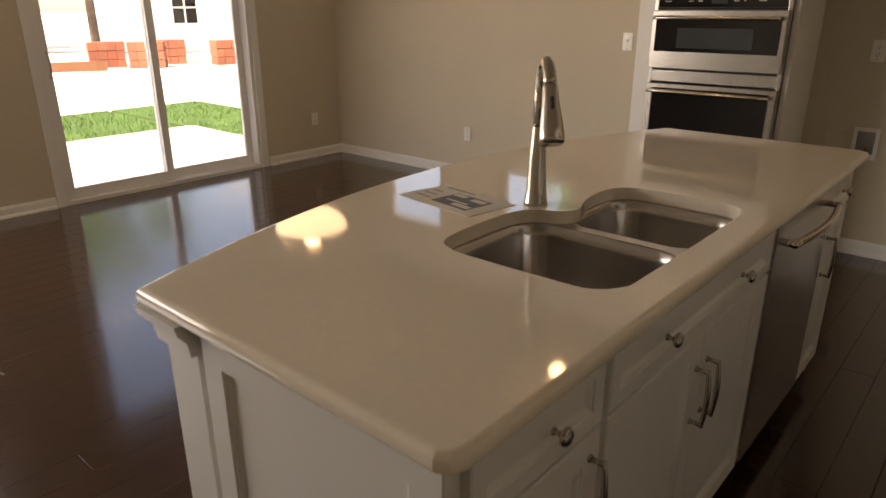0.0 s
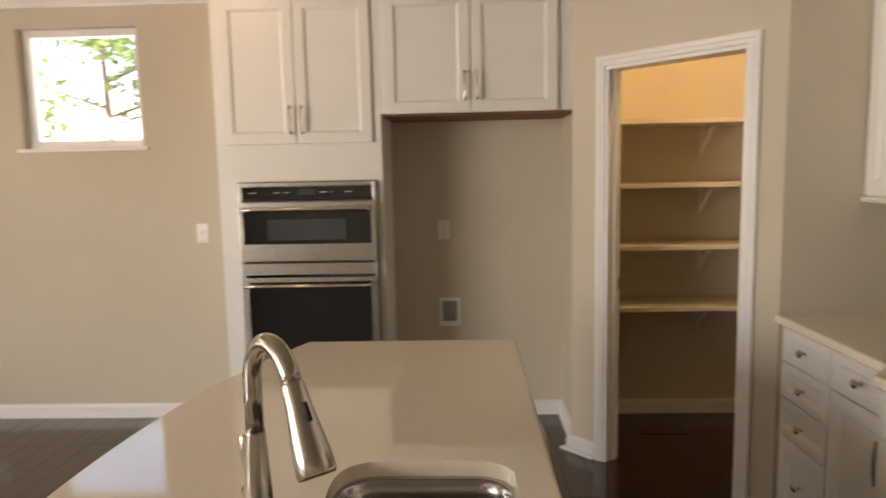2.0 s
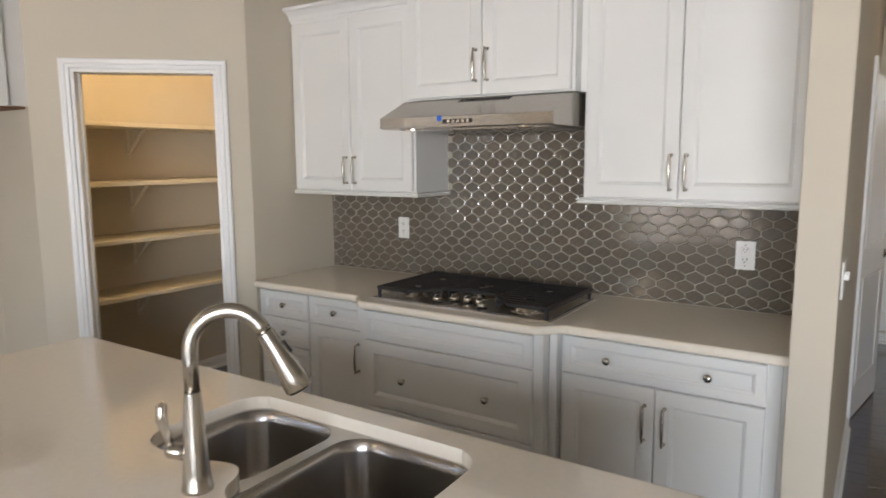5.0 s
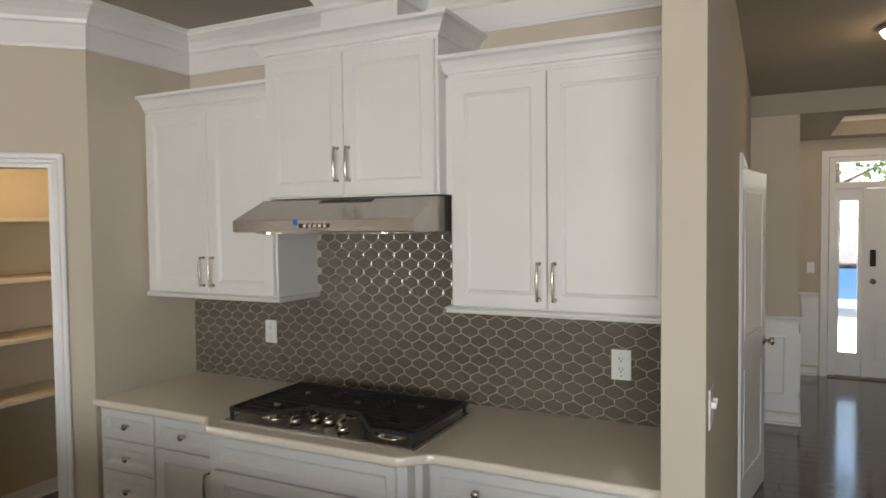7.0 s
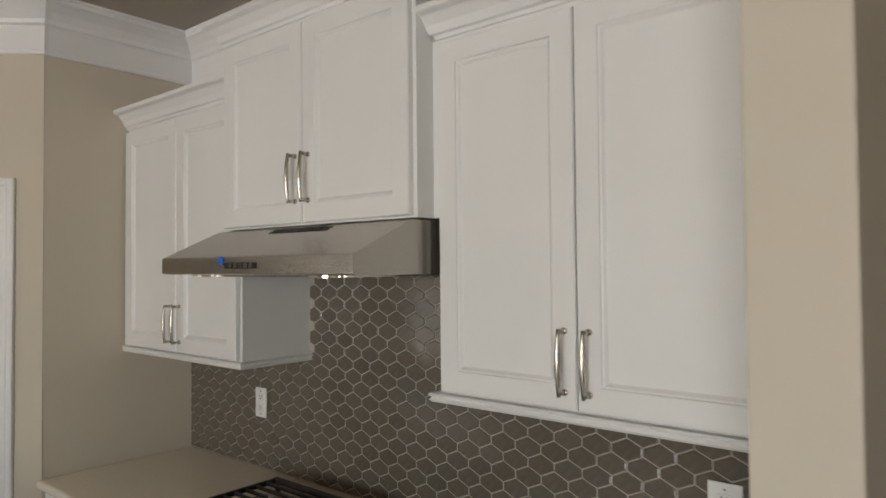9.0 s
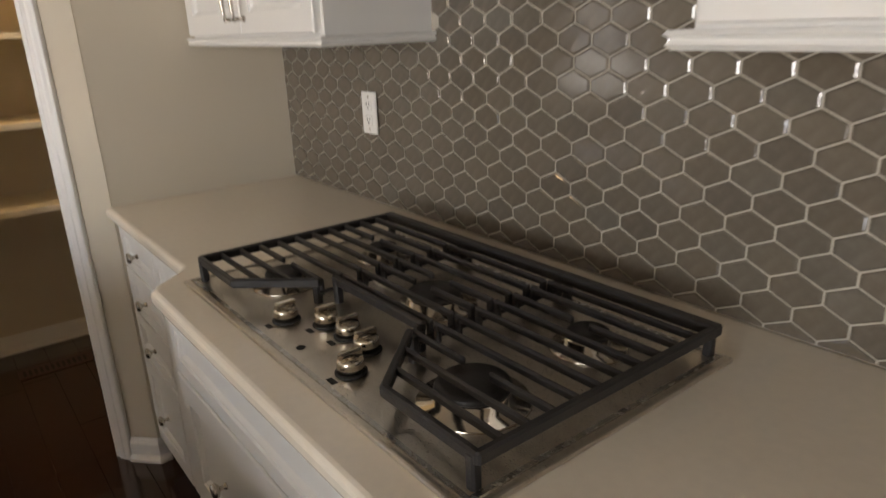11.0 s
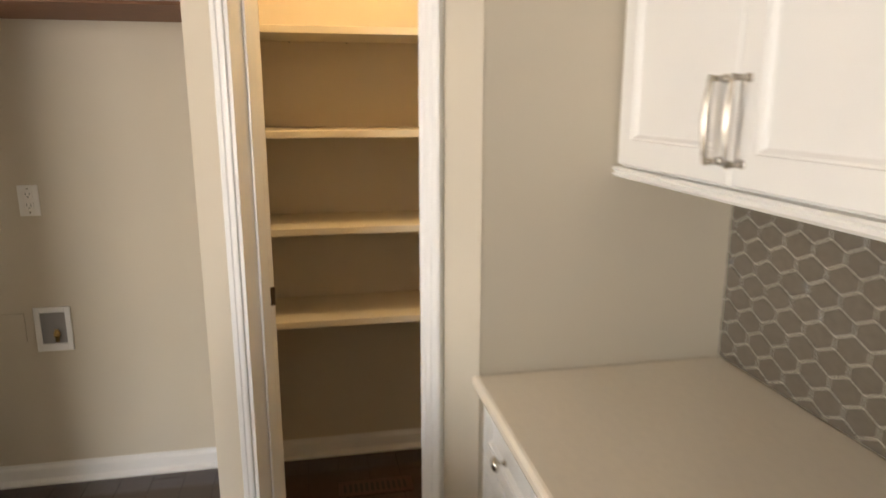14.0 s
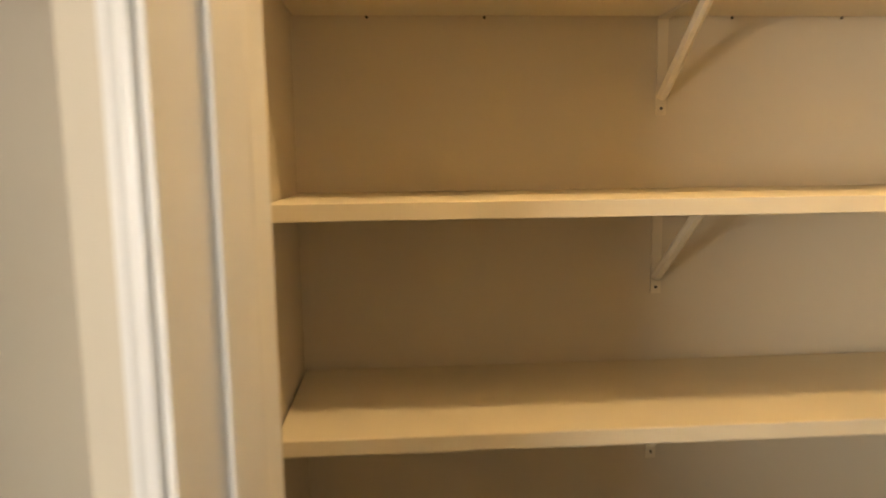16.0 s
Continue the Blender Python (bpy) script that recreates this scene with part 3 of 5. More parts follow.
part("window", boxes((0.045, OW - 0.040, -0.034, -0.029, 0.565, 0.952), bevel=0.003), BLACK, low)
part("label", boxes((0.10, 0.20, -0.0355, -0.0335, 0.578, 0.600)), PAPER, low, "small white sticker")
part("vent_slot", boxes((0.03, OW - 0.03, -0.002, 0.05, 0.416, 0.452)), DARK, oven)
part("vent_slot", boxes((0.03, OW - 0.03, -0.003, 0.05, 1.388, 1.398)), DARK, oven)
for z, p in ((1.345, up), (0.935, low)):
    bm = tube(bmesh.new(), [(0.03 + (OW - 0.06) * i / 12, -0.072 - 0.008 * math.sin(math.pi * i / 12), z) for i in range(13)], 0.0115, 10)
    for x in (0.06, OW - 0.06):
        tube(bm, [(x, -0.03, z), (x, -0.074, z)], 0.009, 8)
    part("handle", bm, CHROME, p, "polished bar handle", True)

fridge = thing("fridge_cabinet", "white two-door cabinet above the empty fridge alcove", "cabinet", pose(TALL1 + 0.002, FRONT - 0.004, 0))
FW = 0.535 - TALL1 - 0.004
part("body", boxes((0, FW, 0, NORTH - FRONT, 1.838, 2.47)), CAB, fridge)
part("underside", boxes((0.004, FW - 0.004, 0.02, NORTH - FRONT, 1.826, 1.8375)), BROWN, fridge, "unpainted brown board underside")
front("door", fridge, 0.022, 0.474, 1.834, 2.445, [], [(0.446, 1.905)])
front("door", fridge, 0.480, 0.93, 1.834, 2.445, [], [(0.510, 1.905)])
part("crown", sweep(bmesh.new(), [(0, 0), (FW, 0)], CROWN, Matrix.Translation((0, 0, 2.462))), TRIM, fridge)

# ---- island ----
ISL_Y0, ISL_Y1, ISL_X1 = 0.953, 3.268, 0.122


def bow(y):
    """The bowed seating side of the island top."""
    s = (y - ISL_Y0) / (ISL_Y1 - ISL_Y0)
    return -0.645 - 0.245 * (1 - (2 * s - 1) ** 2)


R = 0.03
side = [(ISL_X1, ISL_Y0 + R), (ISL_X1, ISL_Y1 - R), (ISL_X1 - R, ISL_Y1)]
curve = [(bow(ISL_Y1 - (ISL_Y1 - ISL_Y0) * i / 24), ISL_Y1 - (ISL_Y1 - ISL_Y0) * i / 24) for i in range(25)]
TOP_OUTLINE = side + curve + [(ISL_X1 - R, ISL_Y0), (ISL_X1 - 0.009, ISL_Y0 + 0.009)]

# double-bowl cutout: two rounded rectangles joined by a waist at the tap
SX0, SX1 = -0.375, 0.030
LOWBOWL, HIGHBOWL = (1.500, 1.872), (1.905, 2.222)


def rounded(x0, x1, y0, y1, r, n=6):
    pts = []
    for cx, cy, a0 in ((x1 - r, y0 + r, -90), (x1 - r, y1 - r, 0), (x0 + r, y1 - r, 90), (x0 + r, y0 + r, 180)):
        pts += [(cx + r * math.cos(radians(a0 + 90 * k / n)), cy + r * math.sin(radians(a0 + 90 * k / n))) for k in range(n + 1)]
    return pts


hole = []
for p in ((SX1 - 0.09, 1.49), (SX1 - 0.035, 1.503), (SX1, 1.545), (SX1 + 0.008, 1.62), (SX1 + 0.008, 2.12), (SX1, 2.19), (SX1 - 0.03, 2.222), (SX1 - 0.09, 2.235),
          (-0.235, 2.235), (-0.29, 2.222), (-0.325, 2.18), (-0.333, 2.10), (-0.320, 2.02), (-0.296, 1.955), (-0.296, 1.915), (-0.322, 1.885), (-0.372, 1.86), (-0.402, 1.81), (-0.410, 1.72), (-0.405, 1.58), (-0.385, 1.52), (-0.34, 1.493), (-0.28, 1.487)):
    hole.append(p)


def smooth_loop(pts, n=4):
    out = []
    k = len(pts)
    for i in range(k):
        p0, p1, p2, p3 = (Vector(pts[(i + j - 1) % k]) for j in range(4))
        for s in range(n):
            t = s / n
            out.append(0.5 * ((2 * p1) + (p2 - p0) * t + (2 * p0 - 5 * p1 + 4 * p2 - p3) * t * t + (3 * p1 - p0 - 3 * p2 + p3) * t ** 3))
    return out


def slab_with_hole(outline, cut, z1, thick):
    """Rounded-edge slab whose faces are filled round one cutout."""
    bm = round_edge_slab(bmesh.new(), outline, z1, thick, 0.014, 4)
    big = sorted(bm.faces, key=lambda f: -f.calc_area())[:2]
    for f in big:
        z = f.verts[0].co.z
        outer = list(f.edges)
        bm.faces.remove(f)
        ring = [bm.verts.new((p.x, p.y, z)) for p in cut]
        inner = [bm.edges.new((ring[i], ring[(i + 1) % len(ring)])) for i in range(len(ring))]
        bmesh.ops.triangle_fill(bm, edges=outer + inner, use_beauty=True)
        if z > z1 - 0.001:
            upper = ring
        else:
            lower = ring
    n = len(cut)
    for i in range(n):
        bm.faces.new((upper[i], upper[(i + 1) % n], lower[(i + 1) % n], lower[i]))
    return bm


tagged(part("island_countertop", slab_with_hole(TOP_OUTLINE, smooth_loop(hole), 0.915, 0.034), QUARTZ), "glossy cream quartz island top with a bowed side and sink cutout", "countertop")


def bowl(bm, x0, x1, y0, y1, z1, depth, r):
    rows = [(0, z1), (0.004, z1 - 0.004), (0.010, z1 - 0.03), (0.016, z1 - depth + 0.04), (0.026, z1 - depth + 0.015), (0.05, z1 - depth)]
    rings = [[bm.verts.new((x, y, z)) for x, y in rounded(x0 + d, x1 - d, y0 + d, y1 - d, max(0.02, r - d * 0.5))] for d, z in rows]
    for a, b in zip(rings, rings[1:]):
        for i in range(len(a)):
            bm.faces.new((a[i], a[(i + 1) % len(a)], b[(i + 1) % len(a)], b[i]))
    bm.faces.new(rings[-1])
    return rings[0]


sink = thing("sink", "double-bowl stainless undermount sink with a low divider", "sink", group="")
for (y0, y1), x0 in ((LOWBOWL, -0.400), (HIGHBOWL, -0.325)):
    bm = bmesh.new()
    bowl(bm, x0, SX1, y0, y1, 0.8795, 0.20, 0.075)
    part("bowl", bm, BASIN, sink, smooth=True)
    part("drain", lathe(bmesh.new(), [(0.045, 0.004), (0.04, 0.006), (0.03, 0.002), (0.0, 0.001)], 20, Matrix.Translation(((x0 + SX1) / 2, (y0 + y1) / 2, 0.6785))), CHROME, sink, "round metal drain", True)
flange = [(SX1 + 0.03, 1.46), (SX1 + 0.03, 2.26), (-0.43, 2.26), (-0.43, 1.46)]
bm = bmesh.new()
outer = [bm.verts.new((x, y, 0.8795)) for x, y in flange]
edges = [bm.edges.new((outer[i], outer[(i + 1) % 4])) for i in range(4)]
for (y0, y1), x0 in ((LOWBOWL, -0.400), (HIGHBOWL, -0.325)):
    ring = [bm.verts.new((x, y, 0.8795)) for x, y in rounded(x0, SX1, y0, y1, 0.075)]
    edges += [bm.edges.new((ring[i], ring[(i + 1) % len(ring)])) for i in range(len(ring))]
bmesh.ops.triangle_fill(bm, edges=edges, use_beauty=True)
bmesh.ops.solidify(bm, geom=bm.faces[:], thickness=0.0015)
part("rim", bm, BASIN, sink)

# tap
TX, TY = -0.403, 1.905
tap = thing("kitchen_tap", "brushed nickel gooseneck tap with pull-down spray head", "tap", pose(TX, TY, 0.915))
part("base", lathe(bmesh.new(), [(0.031, 0), (0.031, 0.006), (0.029, 0.010), (0.026, 0.04), (0.0235, 0.09), (0.020, 0.15), (0.0165, 0.20), (0.0165, 0.203), (0, 0.203)], 24), NICKEL, tap, smooth=True)
aim = Vector((0.66, -0.75, 0)).normalized()
pts = [Vector((0, 0, 0.203)), Vector((0, 0, 0.27))]
RAD = 0.075
for i in range(17):
    a = math.pi - math.pi * 0.86 * i / 16
    pts.append(Vector((0, 0, 0.284)) + aim * (RAD + RAD * math.cos(a)) + Vector((0, 0, RAD * math.sin(a) * 1.05)))
part("neck", tube(bmesh.new(), pts, 0.0152, 16), NICKEL, tap, smooth=True)
end, way = pts[-1], (pts[-1] - pts[-2]).normalized()
part("spray_head", tube(bmesh.new(), [end, end + way * 0.004, end + way * 0.035, end + way * 0.105, end + way * 0.130, end + way * 0.136], [0.0165, 0.0175, 0.019, 0.0275, 0.029, 0.026], 18), NICKEL, tap, smooth=True)
sideways = way.cross(Vector((0, 0, 1))).normalized()
outw = sideways.cross(way).normalized()
part("button", tube(bmesh.new(), [end + way * 0.035 + outw * 0.019, end + way * 0.062 + outw * 0.0225], 0.0045, 8), DARK, tap, "black spray button", True)
back = Vector((-0.55, 0.83, 0)).normalized()
part("lever_hub", tube(bmesh.new(), [back * 0.012 + Vector((0, 0, 0.075)), back * 0.052 + Vector((0, 0, 0.082)), back * 0.058 + Vector((0, 0, 0.083))], [0.017, 0.016, 0.010], 14), NICKEL, tap, smooth=True)
part("lever", tube(bmesh.new(), [back * 0.048 + Vector((0, 0, 0.085)), back * 0.055 + Vector((0, 0, 0.11)), back * 0.064 + Vector((0, 0, 0.145)), back * 0.062 + Vector((0, 0, 0.172)), back * 0.058 + Vector((0, 0, 0.18))], [0.007, 0.008, 0.011, 0.011, 0.004], 10), NICKEL, tap, smooth=True)

# paper
sheet = thing("leaflet", "printed paper leaflet lying on the island top", "paper", pose(-0.735, 1.735, 0.9155, 0, 0, -9))
part("page", boxes((0, 0.28, 0, 0.17, 0, 0.0012)), PAPER, sheet)
part("picture", boxes((0.10, 0.235, 0.03, 0.13, 0.0012, 0.0018)), INK, sheet, "blue-grey printed picture")
for i in range(3):
    part("text_bar", boxes((0.02, 0.08 - 0.01 * i, 0.04 + i * 0.03, 0.048 + i * 0.03, 0.0012, 0.0018)), INK_PALE, sheet)
for x0, x1, y0, y1 in ((0.105, 0.15, 0.105, 0.125), (0.165, 0.23, 0.04, 0.06), (0.12, 0.20, 0.066, 0.074), (0.175, 0.225, 0.10, 0.122)):
    part("picture_patch", boxes((x0, x1, y0, y1, 0.0018, 0.0022)), PAPER, sheet)
part("text_bar", boxes((0.03, 0.14, 0.145, 0.157, 0.0012, 0.0018)), INK_PALE, sheet)

# island base
IFACE = 0.070
island_x0 = -0.50


def island_cabinet(label, y0, y1, fronts, name="island_cabinet"):
    c = thing(name, label, "cabinet", pose(IFACE, y0, 0, 0, 0, TO_EAST), "island cabinets")
    w = y1 - y0
    deep = IFACE - island_x0
    # sink unit keeps its upper part open
    if y0 > 1.3 and y1 < 2.5:
        part("body", boxes((0, w, 0, 0.016, 0.10, 0.879), (0, w, 0.016, deep, 0.10, 0.62)), CAB, c)
    else:
        part("body", boxes((0, w, 0, deep, 0.10, 0.879)), CAB, c)
    part("toe_kick", boxes((0, w, 0.06, deep, 0, 0.0995)), CAB, c)
    for kind, a, b, z0, z1, knobs, pulls in fronts:
        front(kind, c, a - y0, b - y0, z0, z1, [(y - y0, z) for y, z in knobs], [(y - y0, z) for y, z in pulls])
    return c


island_cabinet("white island cabinet with a drawer over a door", 1.000, 1.398, [("drawer", 1.03, 1.385, 0.735, 0.868, [(1.225, 0.80)], []), ("door", 1.03, 1.385, 0.105, 0.727, [], [(1.35, 0.545)])])
island_cabinet("white sink-base island cabinet with false drawer and two doors", 1.40, 2.306, [("drawer", 1.41, 2.296, 0.735, 0.868, [(1.63, 0.80), (2.055, 0.80)], []), ("door", 1.41, 1.851, 0.105, 0.727, [], [(1.825, 0.51)]), ("door", 1.855, 2.296, 0.105, 0.727, [], [(1.885, 0.51)])])
island_cabinet("white narrow end cabinet of the island", 2.93, 3.235, [("drawer", 2.94, 3.215, 0.735, 0.868, [(3.08, 0.80)], []), ("door", 2.94, 3.215, 0.105, 0.727, [], [(2.97, 0.52)])])
dish = thing("dishwasher", "dark stainless dishwasher built into the island, with a bowed bar handle", "dishwasher", pose(IFACE, 2.312, 0, 0, 0, TO_EAST))
part("door", boxes((0, 0.61, -0.024, 0.03, 0.11, 0.868), bevel=0.004), STEEL, dish)
part("tub", boxes((0.004, 0.606, 0.03, 0.55, 0.10, 0.868)), DARK, dish)
part("toe_panel", boxes((0.004, 0.606, 0.05, 0.06, 0.0, 0.0995)), DARK, dish)
bm = tube(bmesh.new(), [(0.05 + 0.51 * i / 14, -0.055 - 0.022 * math.sin(math.pi * i / 14), 0.80) for i in range(15)], 0.011, 10)
for x in (0.055, 0.555):
    tube(bm, [(x, -0.02, 0.80), (x, -0.058, 0.80)], 0.010, 8)
part("handle", bm, CHROME, dish, "bowed steel bar handle", True)
# end panels and the seating-side support wall
def end_panel(label, m, w):
    e = thing("island_end_panel", label, "panel", m, "island end panels")
    p = part("panel", panel_front(w, 0.87, 0.018, 0.06), CAB, e)
    p.location = (0, 0, 0.006)
    return e


end_panel("white framed end panel of the island", pose(island_x0 + 0.022, 0.998, 0), IFACE - island_x0 - 0.006)
end_panel("white framed end panel of the island", pose(IFACE - 0.01, 3.237, 0, 0, 0, 180), IFACE - island_x0 - 0.03)
wallside = thing("island_support_wall", "white panelled support wall under the seating side of the island", "panel")
part("body", boxes((-0.615, -0.505, 0.985, 3.245, 0, 0.8805)), CAB, wallside)
part("cap_moulding", sweep(bmesh.new(), [(-0.505, 0.985), (-0.615, 0.985), (-0.615, 3.245), (-0.505, 3.245)], [(0, 0), (-0.012, 0), (-0.016, 0.03), (-0.032, 0.05), (-0.036, 0.068), (0, 0.068)], Matrix.Translation((0, 0, 0.811))), CAB, wallside)
part("base_moulding", sweep(bmesh.new(), [(-0.505, 3.245), (-0.615, 3.245), (-0.615, 0.985), (-0.505, 0.985)], BASE_PROFILE), CAB, wallside)

# ---- cooktop ----
CX0, CX1, CY0, CY1, CZ = 1.185, 1.705, 1.862, 2.778, 0.9155
cook = thing("gas_cooktop", "stainless five-burner gas cooktop with black cast-iron grates", "cooktop", pose(CX0, CY0, CZ))
CW, CD = CY1 - CY0, CX1 - CX0
part("tray", boxes((0, CD, 0, CW, 0, 0.009), bevel=0.004), TRAY, cook)
part("rim", sweep(bmesh.new(), [(0.012, 0.012), (CD - 0.012, 0.012), (CD - 0.012, CW - 0.012), (0.012, CW - 0.012)], [(0, 0.009), (-0.008, 0.009), (-0.008, 0.0115), (0, 0.0115)], closed=True), STEEL, cook)
# local x from the front to the wall, local y along the counter (towards the pantry)
burners = [(0.15, 0.745, 0.036), (0.385, 0.745, 0.030), (0.31, 0.458, 0.048), (0.15, 0.165, 0.051), (0.385, 0.165, 0.032)]
for x, y, r in burners:
    b = part("burner", lathe(bmesh.new(), [(r + 0.03, 0.0095), (r + 0.028, 0.013), (r + 0.006, 0.015), (r + 0.004, 0.028), (r * 0.9, 0.030), (0, 0.030)], 24, Matrix.Translation((x, y, 0))), CHROME, cook, "bright metal burner ring", True)
    part("cap", lathe(bmesh.new(), [(r, 0.0305), (r + 0.003, 0.034), (r, 0.040), (r - 0.006, 0.042), (0, 0.042)], 24, Matrix.Translation((x, y, 0))), IRON, b, "black burner cap", True)
GZ = 0.052


def bar(bm, p, q, w=0.011, h=0.014):
    p, q = Vector((*p, GZ)) if len(p) == 2 else Vector(p), Vector((*q, GZ)) if len(q) == 2 else Vector(q)
    mid, way = (p + q) / 2, q - p
    turn = way.to_track_quat("X", "Z").to_matrix().to_4x4()
    made = bmesh.ops.create_cube(bm, size=1, matrix=Matrix.Translation(mid) @ turn @ Matrix.Diagonal((way.length + w * 0.6, w, h, 1)))
    bmesh.ops.bevel(bm, geom=list({e for v in made["verts"] for e in v.link_edges}), offset=0.003, segments=1, affect="EDGES")


def grate(y0, y1, notch, cutx):
    """One grate section; notch: 'low' or 'high' side whose front corner bends back, or 'mid'."""
    bm = bmesh.new()
    x0, x1 = 0.035, CD - 0.02
    bar(bm, (x1, y0), (x1, y1), 0.020, 0.020)
    lo, hi = (y0, y1) if notch != "high" else (y1, y0)
    if notch == "mid":
        bar(bm, (cutx, y0), (cutx, y1), 0.012, 0.018)
        corners = [(x1, y0), (x1, y1), (cutx, y0), (cutx, y1)]
        inner = (y0, y1)
    else:
        bend = lo + (hi - lo) * 0.62
        bar(bm, (x0, lo), (x1, lo), 0.013, 0.018)
        bar(bm, (x0, lo), (x0, bend), 0.012, 0.018)
        bar(bm, (x0, bend), (cutx, hi), 0.012, 0.018)
        corners = [(x1, lo), (x1, hi), (x0, lo), (cutx, hi)]
        inner = (hi,)
    # a low tie bar joins the turned-down bar ends along each inner side
    for y in inner:
        bar(bm, (cutx, y, GZ - 0.020), (x1, y, GZ - 0.020), 0.007, 0.008)
    mid = (y0 + y1) / 2
    near_burners = [b for b in burners if y0 < b[1] < y1]
    n = 11
    for i in range(1, n):
        x = x0 + (x1 - x0) * i / n
        a, b = y0, y1
        if notch == "mid" and x < cutx + 0.012:
            continue
        drops = [y for y in inner if x > cutx]
        if notch != "mid" and x < cutx:
            s = 0.62 + 0.38 * (x - x0) / (cutx - x0)
            a, b = min(lo, lo + (hi - lo) * s), max(lo, lo + (hi - lo) * s)
        gap = 0.0
        for q in near_burners:
            if abs(x - q[0]) < 0.022:
                gap = q[2] * 0.55
        if gap:
            bar(bm, (x, a), (x, mid - gap), 0.008)
            bar(bm, (x, mid + gap), (x, b), 0.008)
        else:
            bar(bm, (x, a), (x, b), 0.008)
        for y in drops:
            inward = 0.005 if y < mid else -0.005
            bar(bm, (x, y + inward, GZ - 0.024), (x, y + inward, GZ), 0.014, 0.010)
    for x, y in corners:
        y += 0.008 if y < mid else -0.008
        bar(bm, (x, y, 0.0095), (x, y, GZ), 0.015, 0.015)
    return bm


for y0, y1, notch, cutx in ((0.022, 0.318, "low", 0.155), (0.326, 0.600, "mid", 0.185), (0.608, 0.890, "high", 0.155)):
    part("grate", grate(y0, y1, notch, cutx), IRON, cook, "black cast-iron grate")
for x, y in ((0.075, 0.585), (0.120, 0.520), (0.125, 0.455), (0.120, 0.390), (0.065, 0.345)):
    k = part("knob", lathe(bmesh.new(), [(0.0215, 0.013), (0.021, 0.030), (0.019, 0.034), (0, 0.034)], 20, Matrix.Translation((x, y, 0))), CHROME, cook, "polished metal control knob", True)
    part("grip", boxes((x - 0.019, x + 0.019, y - 0.0055, y + 0.0055, 0.034, 0.046), bevel=0.003), CHROME, k)
    part("skirt", lathe(bmesh.new(), [(0.025, 0.0095), (0.025, 0.012), (0.022, 0.0135), (0, 0.0135)], 20, Matrix.Translation((x, y, 0))), DARK, k)
    part("mark", boxes((x - 0.040, x - 0.030, y - 0.014, y + 0.006, 0.0092, 0.0096)), DARK, cook)
part("badge", lathe(bmesh.new(), [(0.008, 0.0092), (0.008, 0.0098), (0, 0.0098)], 14, Matrix.Translation((0.045, 0.47, 0))), DARK, cook)

# ---- pantry ----
for i, z in enumerate((1.790, 1.438, 1.090, 0.740)):
    s = thing("pantry_shelf", "cream painted pantry shelf on painted metal brackets", "shelf", group="pantry shelves")
    part("board", boxes((0.664, 2.298, NORTH - 0.345, NORTH - 0.004, z - 0.026, z), bevel=0.002), SHELF, s)
    bx, zb = 1.364, z - 0.0265
    b = part("bracket", boxes((bx - 0.010, bx + 0.010, NORTH - 0.004, NORTH, zb - 0.185, zb), (bx - 0.010, bx + 0.010, NORTH - 0.24, NORTH, zb - 0.004, zb)), SHELF, s, "cream painted metal shelf bracket")
    part("brace", tube(bmesh.new(), [(bx, NORTH - 0.006, zb - 0.150), (bx, NORTH - 0.19, zb - 0.006)], 0.0105, 8), SHELF, b)
    part("screw", lathe(bmesh.new(), [(0.003, 0), (0.003, 0.0012), (0, 0.0015)], 8, pose(bx, NORTH - 0.004, zb - 0.172, 90)), DARK, b)
    for x in (0.80, 1.02, 1.50, 1.72):
        part("nail", lathe(bmesh.new(), [(0.003, 0), (0.003, 0.001), (0, 0.0012)], 8, pose(x, NORTH - 0.0005, z - 0.028, 90)), DARK, s) if i == 0 else None
reg = thing("floor_register", "brown metal floor vent in the pantry", "floor vent", pose(0.92, 4.60, 0.0))
part("frame", boxes((0, 0.30, 0, 0.10, 0, 0.004), bevel=0.001), VENT, reg)
for i in range(12):
    part("slot", boxes((0.018 + i * 0.022, 0.03 + i * 0.022, 0.02, 0.08, 0.0035, 0.0045)), DARK, reg)

# ---- plates, outlets, fittings ----


def wall_plate(name, label, m, kind, w=0.072, h=0.118):
    """A plate on a wall: front towards -y, centre at the origin."""
    p = thing(name, label, "outlet" if kind == "outlet" else "switch" if kind == "switch" else "wall plate", m)
    part("plate", boxes((-w / 2, w / 2, -0.006, 0, -h / 2, h / 2), bevel=0.0025), WALL if kind == "blank" else PLASTIC, p)
    if kind == "outlet":
        for z in (0.021, -0.021):
            r = part("receptacle", boxes((-0.0165, 0.0165, -0.0085, -0.005, z - 0.0145, z + 0.0145), bevel=0.003), PLASTIC, p)
            for x0, x1 in ((-0.008, -0.0055), (0.0055, 0.008)):
                part("slot", boxes((x0, x1, -0.0092, -0.008, z, z + 0.009)), DARK, r)
            part("ground_slot", boxes((-0.0025, 0.0025, -0.0092, -0.008, z - 0.009, z - 0.004)), DARK, r)
    if kind == "switch":
        for x in (-0.023, 0.023) if w > 0.1 else (0,):
            part("toggle", boxes((x - 0.006, x + 0.006, -0.020, -0.005, -0.002, 0.018), bevel=0.002), PLASTIC, p)
    for z in (0.045, -0.045) if kind != "blank" else ():
        part("screw", lathe(bmesh.new(), [(0.003, 0.0055), (0.003, 0.0065), (0, 0.007)], 8, pose(0, 0, z, 90)), NICKEL, p)
    return p


